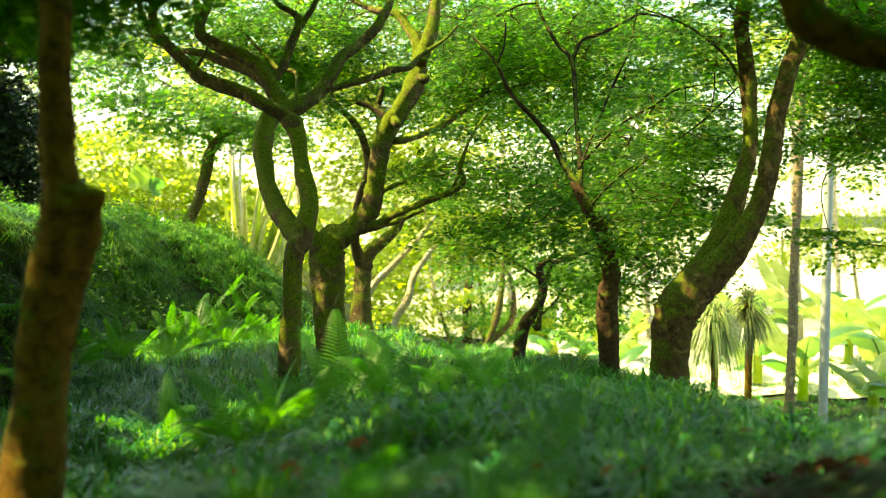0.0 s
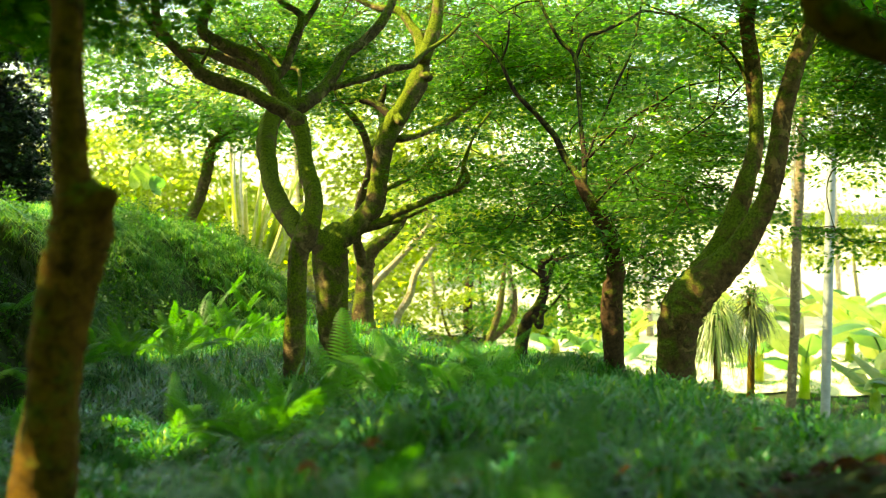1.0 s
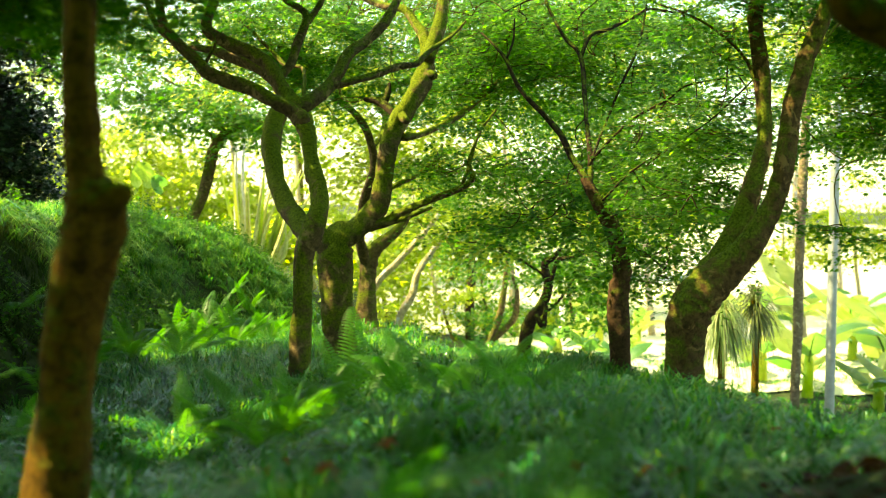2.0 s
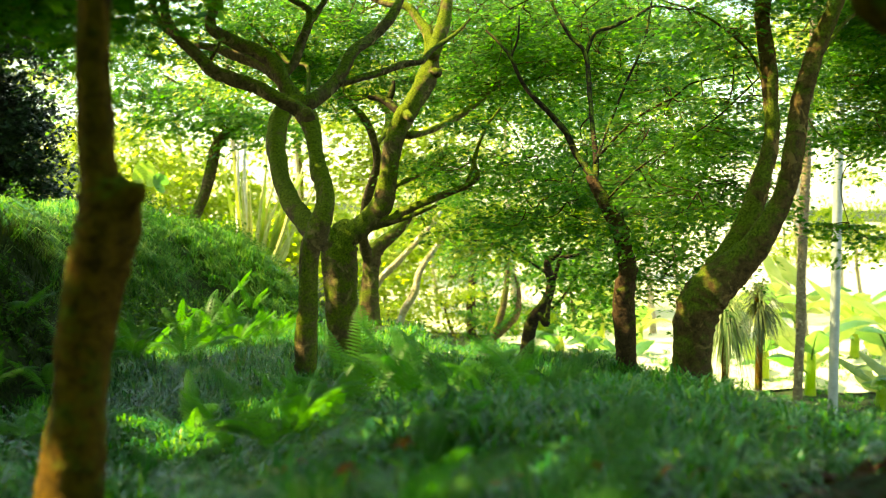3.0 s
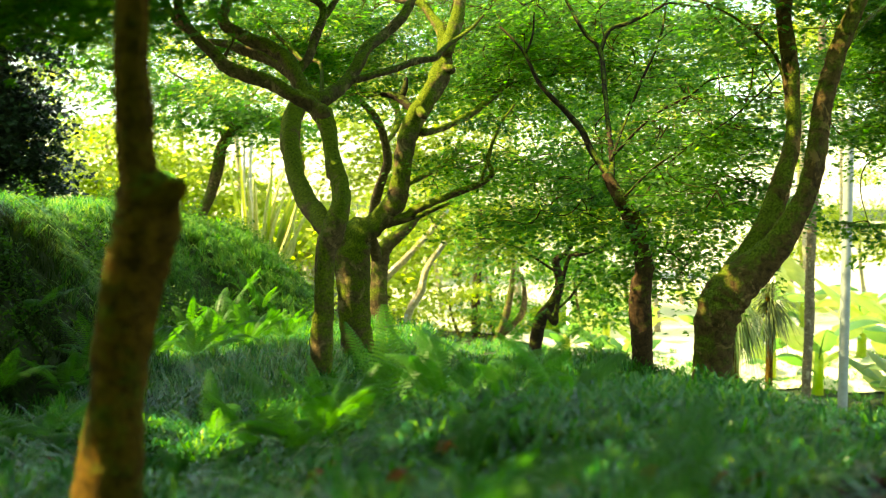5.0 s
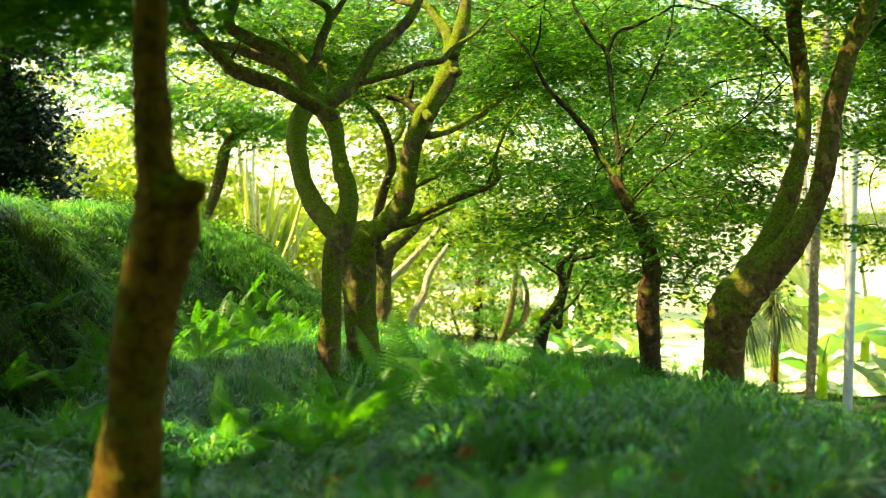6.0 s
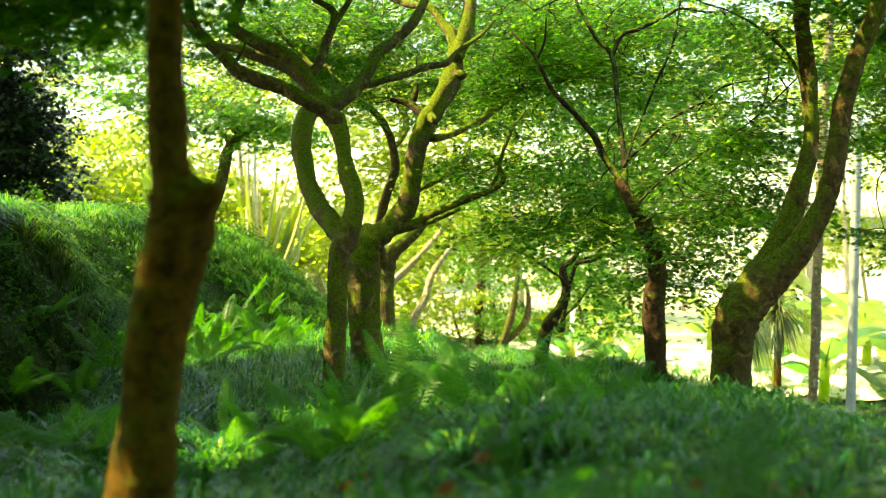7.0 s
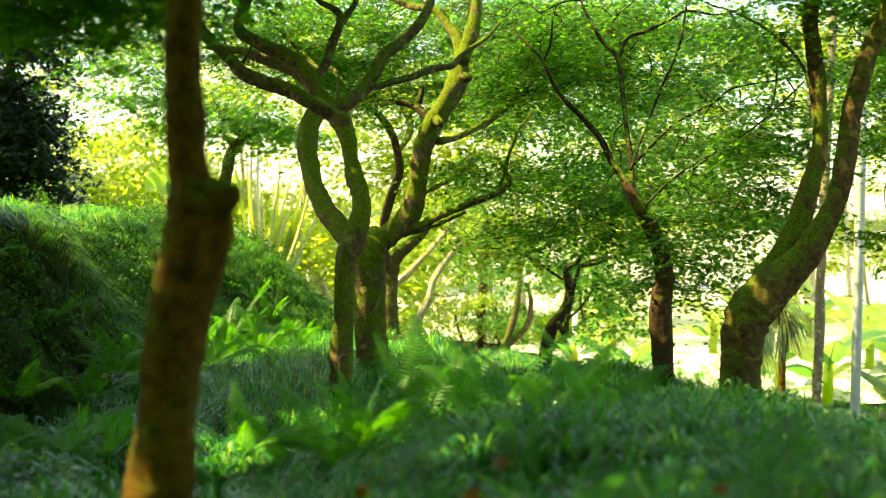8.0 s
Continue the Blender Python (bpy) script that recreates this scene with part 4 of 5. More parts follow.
CROWN_REAR = [
    (-1.11, 14.67, 1.46, 0.77, 1.60, 0.63, 14),
    (-0.49, 14.70, 2.02, 0.97, 2.00, 0.91, 34),
    (-2.03, 14.70, 2.77, 1.53, 2.00, 0.56, 34),
    (-0.06, 15.66, 0.61, 0.67, 1.60, 0.45, 12),
    (-1.36, 13.69, 2.08, 0.84, 1.60, 0.58, 14),
]
CROWN_CROOKED = [
    (1.38, 19.47, 0.25, 1.01, 1.20, 0.41, 10),
    (0.65, 19.66, 0.23, 0.84, 2.00, 0.56, 14),
    (2.05, 19.65, -0.58, 0.46, 1.20, 0.37, 5),
    (1.40, 17.75, 2.33, 1.75, 2.00, 1.09, 60),
    (3.07, 17.77, 2.19, 1.09, 1.60, 1.25, 34),
    (1.55, 17.79, 3.58, 2.51, 2.00, 0.58, 40),
    (0.52, 16.77, 3.35, 1.18, 2.00, 0.71, 36),
    (1.97, 16.72, 1.40, 1.50, 1.50, 0.47, 34),
    (0.60, 17.20, 4.05, 2.40, 1.20, 0.32, 46),
    (-1.60, 17.20, 4.05, 1.50, 1.20, 0.30, 22),
]
CROWN_HILL = [
    (-4.28, 16.66, 2.42, 0.95, 2.00, 0.47, 26),
    (-3.09, 16.67, 2.35, 0.79, 1.60, 0.47, 16),
    (-4.84, 16.67, 2.88, 1.03, 2.00, 0.47, 16),
    (-2.85, 16.40, 2.02, 0.55, 0.80, 0.24, 14),
]
FAR_CROWNS = [
    (-8.85, 29.60, 2.47, 1.67, 3.00, 0.84, 8),
    (-7.31, 29.59, 1.65, 1.25, 3.00, 0.70, 6),
    (-3.81, 27.60, 0.49, 1.04, 3.00, 0.65, 5),
    (-2.07, 25.60, -0.18, 0.84, 3.00, 0.72, 5),
    (-1.03, 39.68, 1.05, 2.97, 4.00, 2.23, 14),
    (3.64, 41.64, -2.00, 2.34, 4.00, 0.78, 5),
    (1.59, 41.85, 4.59, 5.46, 4.00, 2.92, 24),
    (7.78, 43.99, 5.46, 4.49, 4.00, 3.06, 20),
    (-2.22, 39.87, 6.60, 4.83, 4.00, 1.67, 18),
    (5.20, 40.00, 7.08, 4.83, 4.00, 1.67, 18),
    (12.64, 40.07, 5.69, 3.16, 4.00, 2.41, 24),
    (-6.11, 43.78, 5.88, 6.13, 4.00, 2.45, 20),
    (-10.57, 39.70, 5.74, 3.71, 4.00, 1.67, 12),
    (12.86, 46.02, 4.02, 3.63, 4.00, 2.14, 13),
    (12.48, 45.86, 0.17, 2.35, 3.00, 1.28, 6),
    (14.60, 43.91, 0.45, 2.45, 3.00, 1.63, 9),
    (16.85, 43.93, 0.08, 2.45, 3.00, 1.63, 9),
    (16.39, 44.04, 3.34, 3.06, 4.00, 2.66, 12),
    (8.56, 47.81, 0.29, 2.45, 4.00, 1.34, 4),
    (-13.37, 37.59, 4.05, 2.65, 4.00, 2.12, 12),
    (4.99, 45.81, 1.78, 3.63, 4.00, 2.78, 12),
    (8.52, 29.98, 5.36, 1.95, 3.00, 0.97, 7),
    (1.22, 31.84, 4.64, 2.97, 3.00, 1.78, 13),
    (4.93, 31.90, 4.55, 2.97, 3.00, 1.93, 13),
    (-6.22, 31.76, 5.58, 3.27, 3.00, 1.19, 12),
]
FAR_SHRUBS = [
    (-0.30, 26.50, -1.30, 0.90, 0.80, 0.80, 7),
    (0.55, 25.80, -1.60, 0.70, 0.70, 0.60, 6),
    (0.67, 29.61, -1.16, 1.25, 2.00, 0.97, 20),
    (1.24, 29.59, -1.98, 1.25, 1.50, 0.49, 14),
    (0.57, 33.67, 0.44, 1.74, 2.50, 1.42, 22),
    (2.75, 29.67, -0.57, 1.11, 2.00, 0.84, 20),
    (-1.22, 23.58, -1.19, 0.56, 1.20, 0.39, 9),
    (-3.16, 26.60, 0.14, 0.63, 2.00, 0.50, 6),
    (2.21, 31.61, -2.03, 0.89, 2.00, 0.74, 16),
    (3.44, 33.63, -2.04, 0.95, 2.00, 0.79, 14),
    (2.66, 32.60, -2.42, 0.92, 2.00, 0.61, 14),
    (4.52, 33.72, 0.02, 1.26, 2.00, 1.26, 14),
]
FERN_SPOTS = [(-0.20, 4.75, 0, 0.46, 9.00), (0.05, 4.55, 0, 0.42, 8.00), (-0.66, 4.85, 0, 0.42, 9.00), (-0.95, 4.75, 0, 0.36, 8.00), (0.25, 4.30, 0, 0.40, 7.00), (-1.20, 5.00, 0, 0.36, 8.00), (-2.24, 6.21, 0.41, 0.42, 8.00), (-2.28, 7.00, 0.34, 0.42, 8.00), (-2.62, 6.80, 0.55, 0.40, 7.00), (-2.44, 5.80, 0.44, 0.45, 8.00), (-2.43, 8.81, 0.51, 0.40, 7.00), (-2.47, 10.40, 0.32, 0.42, 7.00), (-2.59, 8.22, 0.78, 0.36, 7.00), (-2.45, 12.61, 0.54, 0.40, 6.00), (-2.88, 6.40, 0.64, 0.40, 7.00), (-1.97, 10.19, -0.18, 0.60, 14.00), (-2.03, 8.40, 0.01, 0.50, 9.00), (-1.75, 10.80, -0.11, 0.58, 10.00), (-2.16, 7.60, 0.28, 0.50, 9.00), (-2.15, 9.79, -0.11, 0.52, 10.00), (-1.88, 10.49, -0.13, 0.50, 9.00), (-2.42, 9.10, 0.40, 0.45, 7.00), (-2.59, 8.61, 0.68, 0.40, 7.00), (-2.57, 10.61, 0.56, 0.45, 7.00), (-2.22, 6.41, 0.52, 0.42, 7.00), (-2.46, 12.11, 0.38, 0.45, 7.00), (-1.72, 4.81, 0.35, 0.50, 7.00), (-1.94, 5.01, 0.48, 0.50, 7.00), (-0.69, 4.22, 0.22, 0.42, 11.00), (-0.86, 3.62, 0.24, 0.34, 9.00), (-0.77, 3.92, 0.22, 0.30, 9.00), (-0.99, 3.72, 0.24, 0.30, 9.00), (-0.56, 4.32, 0.22, 0.32, 8.00), (-1.14, 3.82, 0.26, 0.40, 7.00), (0.05, 1.54, 0.55, 0.52, 8.00), (-0.11, 2.94, 0.41, 0.30, 8.00), (-0.22, 2.04, 0.45, 0.35, 7.00), (-0.09, 3.53, 0.29, 0.34, 7.00), (0.21, 4.04, 0.30, 0.40, 6.00), (-2.28, 7.01, 0.54, 0.50, 6.00), (-2.44, 11.20, 0.16, 0.60, 6.00), (-2.07, 4.41, 0.40, 0.55, 7.00), (-2.26, 12.61, 0.30, 0.50, 5.00)]
BANANA_SPOTS = [(6.52, 18.66, -2.25, 1.56, 8.00), (6.64, 17.67, -1.86, 1.80, 8.00), (5.84, 20.14, -2.52, 2.13, 8.00), (5.44, 21.64, -2.34, 1.80, 8.00), (7.71, 23.66, -2.84, 2.62, 9.00), (5.08, 25.63, -2.61, 1.97, 7.00), (3.76, 25.61, -2.51, 1.56, 7.00), (3.19, 27.59, -2.66, 1.80, 7.00), (2.75, 28.30, -2.48, 1.15, 6.00), (10.04, 25.70, -2.78, 2.46, 8.00), (8.23, 29.64, -3.56, 2.95, 9.00), (7.69, 21.68, -2.30, 2.71, 9.00), (6.53, 26.64, -2.98, 2.46, 8.00), (2.20, 20.60, -1.9, 1.20, 7.00), (2.75, 21.20, -1.9, 1.30, 7.00), (1.75, 21.60, -1.9, 1.05, 6.00), (2.47, 23.60, -2.02, 1.10, 7.00), (3.30, 23.61, -2.12, 1.00, 7.00)]
FALLEN_SPOTS = [(-0.19, 2.82, 0.27), (-0.51, 3.25, 0.13), (0.49, 3.63, 0.22), (-0.26, 2.11, 0.36), (0.04, 2.33, 0.3), (0.41, 2.49, 0.28), (0.27, 4.27, 0.18), (0.97, 3.46, 0.21), (0.1, 2.41, 0.29), (-0.55, 3.17, 0.12), (-1.64, 4.23, -0.08), (0.48, 3.65, 0.22), (-0.2, 2.81, 0.27), (0.01, 5.94, -0.03), (0.49, 2.49, 0.29), (0.28, 2.51, 0.28), (-0.18, 2.87, 0.27), (-0.53, 3.04, 0.14)]
FAN_SPOT = [(-3.57, 19.59, 0.22)]
EAR_SPOT = [(-4.96, 18.58, 0.68)]

tree("front_maple", FRONT_TREE, CROWN_FRONT, "slender brown maple trunk with a large knot, sunlit at its foot", BARK_DRY, "maple", 0.06, 90, 0.36, True, 1, 20,
     unseen_canopy=[(-1.2, 2.4, 2.9, 2.6, 2.2, 0.5, 105), (0.4, 0.4, 2.5, 2.2, 1.1, 0.35, 30), (-4.4, 4.0, 3.3, 2.2, 3.0, 0.5, 180), (-2.9, 4.3, 2.9, 1.3, 1.3, 0.3, 62), (-3.0, 0.6, 1.9, 1.0, 1.6, 0.7, 22), (-2.3, 5.7, 2.9, 0.9, 0.9, 0.3, 50), (-1.7, 4.7, 2.8, 0.9, 0.8, 0.25, 50)])
tree("bent_tree", BRANCH_TREE, [], "dark brown tree with a thick limb bent low over the grass", BARK_DRY, "maple", seed=2, sides=20,
     unseen_canopy=[(2.8, 1.6, 3.0, 1.6, 1.4, 0.4, 40), (1.3, 2.3, 2.4, 0.5, 0.8, 0.25, 45), (3.1, 0.8, 1.9, 1.2, 1.6, 0.8, 90)])
tree("slim_maple", SLIM_MAPLE, CROWN_SLIM, "slim mossy maple whose limb sweeps out sideways from a cut knot", BARK_MOSS, "maple", 0.042, 215, 0.36, True, 3, 18,
     unseen_canopy=[(-1.8, 6.6, 3.2, 2.6, 1.3, 0.5, 50), (-3.4, 6.6, 3.0, 1.4, 1.8, 0.4, 40), (-2.2, 8.9, 3.2, 1.5, 0.35, 0.15, 40), (-3.0, 8.0, 3.2, 0.9, 0.5, 0.15, 24)], limbs=BARK)
tree("forked_maple", TWIN_MAPLE, CROWN_TWIN, "old mossy maple forking low into two wide limbs", BARK_MOSS, "maple", 0.042, 200, 0.38, True, 4, 18,
     unseen_canopy=[(-1.1, 9.2, 3.5, 1.3, 0.35, 0.2, 20), (-4.8, 8.6, 3.6, 2.0, 2.4, 0.6, 110)])
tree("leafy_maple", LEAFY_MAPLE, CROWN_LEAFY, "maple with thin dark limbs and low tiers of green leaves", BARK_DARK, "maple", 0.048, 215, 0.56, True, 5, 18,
     unseen_canopy=[(-0.4, 9.5, 3.6, 1.1, 0.6, 0.3, 22), (1.0, 10.0, 4.4, 2.2, 1.6, 0.6, 8)], limbs=BARK_DARKENED)
tree("leaning_maple", LEANING_TREE, CROWN_LEANING, "stout mossy maple leaning over, with two parallel stems", BARK_WARM, "maple", 0.046, 170, 0.36, True, 6, 20,
     unseen_canopy=[(1.6, 6.2, 3.3, 2.4, 1.5, 0.6, 40), (-0.7, 7.1, 3.3, 1.0, 0.6, 0.2, 22)])
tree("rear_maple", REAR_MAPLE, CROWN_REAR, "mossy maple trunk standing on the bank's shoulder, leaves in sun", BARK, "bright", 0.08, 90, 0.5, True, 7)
tree("crooked_tree", CROOKED_TREE, CROWN_CROOKED, "small crooked tree with thin black twigs", BARK_DARKENED, "maple", 0.085, 130, 0.6, False, 8)
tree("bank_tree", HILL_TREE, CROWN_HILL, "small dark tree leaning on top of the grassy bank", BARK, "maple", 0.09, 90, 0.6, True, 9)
tree("straight_tree", FAR_TRUNK, [], "thin straight dark trunk far behind the maples", BARK_DARKENED, "maple", seed=10)
tree("bowed_tree", FAR_BENT, [], "two thin bowed trunks far behind the maples", BARK, "maple", seed=11)
tree("pale_tree", PALE_TREE, [], "thin tan trunks bowed and lit by the sun", BARK_TAN, "maple", seed=12)
PALM_BARK = bark_material("palm_bark", (0.09, 0.065, 0.035), (0.30, 0.23, 0.13), 0.15, 0.3)
stem_line = spline(PALM_STEM[0][1], 14)
ringed = [(p[0], p[1], p[2], p[3] * (1.03 if k % 2 else 0.97)) for k, p in enumerate(stem_line)]
tree("palm", [("trunk", ringed)], [], "tall thin ringed palm stem", PALM_BARK, "maple", seed=13)

# low leafy undergrowth on the face of the bank
ur = rng_local(91)
ux, uy = ur.uniform(-4.6, -1.2, 14000), ur.uniform(4.2, 15.5, 14000)
usteep = np.hypot(lie(ux + 0.1, uy) - lie(ux - 0.1, uy), lie(ux, uy + 0.1) - lie(ux, uy - 0.1)) / 0.2
upatch = np.sin(2.1 * ux + 1.3 * uy) + np.sin(1.7 * uy - 2.9 * ux + 1.0) + np.sin(4.3 * uy + 0.7) * 0.6
utake = (usteep > 0.30) & (upatch > 0.35)
ux, uy = ux[utake][:620], uy[utake][:620]
up_, un_ = [], []
for x, y in zip(ux, uy):
    k = int(ur.integers(18, 60) * (0.35 + 0.65 * smooth((y - 6.0) / 2.0)))
    tall = ur.uniform(0.05, 0.20)
    d = ur.normal(size=(k, 3)) * (0.07, 0.07, 0.35 * tall)
    up_.append(np.stack((x + d[:, 0], y + d[:, 1], lie(x + d[:, 0], y + d[:, 1]) + tall + d[:, 2]), -1))
    un_.append(np.stack((ur.normal(size=k) * 0.5 + 0.3, ur.normal(size=k) * 0.5 - 0.3, np.ones(k)), -1))
under = put("undergrowth", mesh_from("undergrowth", *leaves(np.concatenate(up_), np.concatenate(un_), 0.036, ur, False)), G["weed"], smooth_shade=False)
tagged(under, "low leafy weeds matted over the shaded bank", "undergrowth", kind="stuff")

# far sunlit woodland
for i, (cx, cy, cz, rx, ry, rz, k) in enumerate(FAR_CROWNS):
    g = ground_at(cx, cy)
    top = max(cz, g + 1.0)
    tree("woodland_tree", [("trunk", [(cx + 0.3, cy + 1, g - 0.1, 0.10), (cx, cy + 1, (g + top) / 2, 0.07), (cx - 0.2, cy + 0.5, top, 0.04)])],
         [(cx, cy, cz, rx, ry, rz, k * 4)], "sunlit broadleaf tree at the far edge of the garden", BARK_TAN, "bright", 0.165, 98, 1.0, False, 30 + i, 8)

# large-leaved sunlit shrubs beyond the bank
for i, (cx, cy, cz, rx, ry, rz, k) in enumerate([(-9.5, 31, 1.4, 1.8, 1.2, 1.3, 34), (-6.6, 30, 0.7, 1.8, 1.2, 1.4, 38), (-4.2, 29, 0.2, 1.5, 1.2, 1.2, 34), (-1.9, 29, -0.4, 1.2, 1.0, 1.0, 20)]):
    g = ground_at(cx, cy)
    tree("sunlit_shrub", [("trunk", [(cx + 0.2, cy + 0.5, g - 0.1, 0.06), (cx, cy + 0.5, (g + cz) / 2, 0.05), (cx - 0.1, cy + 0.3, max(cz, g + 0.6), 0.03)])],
         [(cx, cy, cz, rx, ry, rz, k)], "large-leaved shrub with full sun put into its yellow-green colour", BARK, "bright", 0.18, 95, 0.7, False, 190 + i, 8)

# some shrubs take the lit leaf copy, so their sun is partly colour
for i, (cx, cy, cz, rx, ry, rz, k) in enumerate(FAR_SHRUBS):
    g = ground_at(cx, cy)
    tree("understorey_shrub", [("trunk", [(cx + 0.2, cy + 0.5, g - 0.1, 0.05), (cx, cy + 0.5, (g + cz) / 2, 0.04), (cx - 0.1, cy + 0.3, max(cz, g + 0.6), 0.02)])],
         [(cx, cy, max(cz, g + 0.4), rx, ry, rz, k)], "shrub behind the maples with broken sun put into its yellow-green" if i in (0, 3, 6, 7) else "mid-green shrub in half shade behind the maples", BARK, "bright" if i in (0, 3, 6, 7) else "maple", 0.11, 130, 0.7, False, 150 + i, 8)

# taller sunlit trees that close the far side
for i in range(13):
    wx = -46 + 7.6 * i
    if 13 < wx < 30 or wx < -32:
        continue
    wy = 62 + 5 * math.sin(i * 2.1)
    g = ground_at(wx, wy)
    high = 4.2 + 1.4 * math.sin(i * 1.7)
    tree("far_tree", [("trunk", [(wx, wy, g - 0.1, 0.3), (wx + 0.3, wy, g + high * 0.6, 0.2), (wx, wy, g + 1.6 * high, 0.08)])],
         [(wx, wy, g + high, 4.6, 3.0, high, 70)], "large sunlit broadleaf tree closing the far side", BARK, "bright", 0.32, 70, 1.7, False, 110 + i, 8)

# dark evergreen on the bank
tree("evergreen", [("trunk", [(-6.9, 17.6, 0.4, 0.14), (-6.9, 17.6, 2.0, 0.10), (-6.8, 17.6, 4.2, 0.03)])],
     [(-6.85, 17.6, 1.7, 0.80, 0.8, 1.3, 330), (-6.9, 17.4, 3.5, 1.2, 1.0, 1.2, 180)], "dark glossy evergreen on the bank", BARK, "dark", 0.10, 70, 0.45, False, 60, 10)

# unseen evergreen shrubs added behind and beside the path to block low sky light
for i, (hx, hy) in enumerate([(-5.5, -3.6), (-3.0, -4.4), (-0.6, -4.8), (1.8, -4.8), (4.2, -4.2), (-6.5, 0.5)]):
    g = ground_at(hx, hy)
    tree("unseen_shade_shrub", [("trunk", [(hx, hy, g - 0.1, 0.08), (hx + 0.1, hy, g + 1.0, 0.06), (hx, hy, g + 2.6, 0.02)])],
         [(hx, hy, g + 2.0, 1.9, 1.0, 2.2, 150)], "unseen dense dark shrub added to block low sky light", BARK, "dark", 0.22, 40, 0.6, False, 70 + i, 8)

# ---- ferns ----


def frond_mesh(name, length, pairs, droop, twist):
    """One frond: an arching stalk with tapering leaflets on both sides, each toothed in three steps."""
    pieces = []
    t = np.linspace(0, 1, 12)
    line = np.stack((np.zeros(12), length * (t - 0.18 * droop * t * t), length * (0.75 * t - droop * 0.75 * t * t)), -1)
    pieces.append(tube([(*p, 0.0035 * (1.1 - q)) for p, q in zip(line[::2], t[::2])], 4, 0.0, 2))
    verts, faces, sizes = [], [], []
    for i in range(pairs):
        q = 0.16 + 0.84 * i / pairs
        p = np.array([np.interp(q, t, line[:, k]) for k in range(3)])
        d = np.array([np.interp(min(q + 0.03, 1), t, line[:, k]) for k in range(3)]) - p
        d /= np.linalg.norm(d) + 1e-9
        span = length * 0.25 * min(1.0, 0.45 + 2.2 * (q - 0.16)) * (1.0 - q) ** 0.62 + 0.004
        wid = length * 0.66 / pairs
        for sgn in (-1, 1):
            side = np.array((sgn, 0.0, 0.0)) * math.cos(0.48) + d * math.sin(0.48)
            down = np.array((0, 0, -1.0))
            b = len(verts)
            for s, w in ((0, 0.5), (0.3, 1.0), (0.34, 0.72), (0.62, 0.78), (0.66, 0.5), (1, 0.04)):
                c = p + side * span * s + down * span * (0.28 * s * s + twist * 0.1)
                verts += [c + d * wid * w * 0.5, c - d * wid * w * 0.5]
            for k in range(5):
                a = b + 2 * k
                faces += [a, a + 1, a + 3, a + 2]
                sizes.append(4)
    return mesh_from(name, np.array(verts), faces, sizes), mesh_from("stalk", *joined(pieces))


FRONDS = [frond_mesh("frond", 1.0, 25, d, w) for d, w in ((0.55, 0.2), (0.8, 0.6), (1.0, 0.0), (0.35, 0.4))]
for me, stalk in FRONDS:
    me.materials.append(G["fern"])
    stalk.materials.append(G["fern"])
fr = rng_local(77)
for x, y, z, size, count in FERN_SPOTS:
    z = ground_at(x, y)
    fern = empty("fern", x, y, z, "bright green fern with arching toothed fronds in the grass", "fern", "ferns in the grass")
    low = y < 4.1 or (x < -1.5 and y < 7.1)
    if x < -1.5:
        size *= 0.74
    a0 = fr.uniform(0, 360)
    for k in range(int(count)):
        ob = put("frond", FRONDS[k % 4][0], None, fern, smooth_shade=False)
        put("stalk", FRONDS[k % 4][1], None, ob)
        s = size * fr.uniform(0.8, 1.3)
        ob.matrix_basis = pose(0, 0, 0.08 if x < -1.5 else 0.0 if low else 0.05, fr.uniform(-14, 16) if y < 4.1 else fr.uniform(-4, 26) if low else fr.uniform(8, 42), fr.uniform(-14, 14), a0 + 360 * k / count + fr.uniform(-18, 18)) @ Matrix.Scale(s, 4)

# the tall fern that stands before the maples
TALL = [(44, 2, 14, 0.50, 0), (20, 4, -78, 0.48, 3), (30, -6, -52, 0.46, 0), (16, 0, 80, 0.42, 1), (24, 6, 48, 0.44, 3), (12, -4, -112, 0.44, 1), (10, 4, 120, 0.40, 1), (8, 0, 176, 0.40, 2)]
tall = empty("fern", -0.45, 4.9, ground_at(-0.45, 4.9) + 0.06, "tall fern with one upright frond before the maple trunks", "fern", "ferns in the grass")
for rx, ry, rz, s, k in TALL:
    ob = put("frond", FRONDS[k][0], None, tall, smooth_shade=False)
    put("stalk", FRONDS[k][1], None, ob)
    ob.matrix_basis = pose(0, 0, 0, rx, ry, rz) @ Matrix.Scale(s * 1.12, 4)

# ---- banana plants ----


def banana_leaf_mesh(name, droop, fold, tear):
    """A long blade on a thick rib: arching, folded along the rib, its margin notched."""
    r = rng_local(int(droop * 100 + tear * 7))
    n = 16
    t = np.linspace(0, 1, n)
    along = np.stack((np.zeros(n), t - 0.25 * droop * t ** 2, 0.85 * t - droop * t ** 2), -1)
    prof = 0.19 * np.sin(np.pi * np.clip((t - 0.18) / 0.82, 0, 1) ** 0.75) ** 0.7
    verts, faces = [], []
    for i in range(n):
        w = prof[i]
        for k, s in enumerate((-1, -0.5, 0, 0.5, 1)):
            jag = 1 + (r.uniform(-tear, tear) if abs(s) == 1 else 0)
            verts.append(along[i] + (s * w * jag, 0, -fold * abs(s) * w * (1 + abs(s))))
    for i in range(n - 1):
        for k in range(4):
            a = i * 5 + k
            faces.append((a, a + 1, a + 6, a + 5))
    rib = tube([(*(along[i] - (0, 0, 0.008)), 0.012 * (1.15 - t[i])) for i in range(0, n, 3)], 6, 0.0, 2)
    faces = np.array(faces)
    return mesh_from(name, np.array(verts), faces.ravel(), np.full(len(faces), 4)), mesh_from("midrib", *rib)


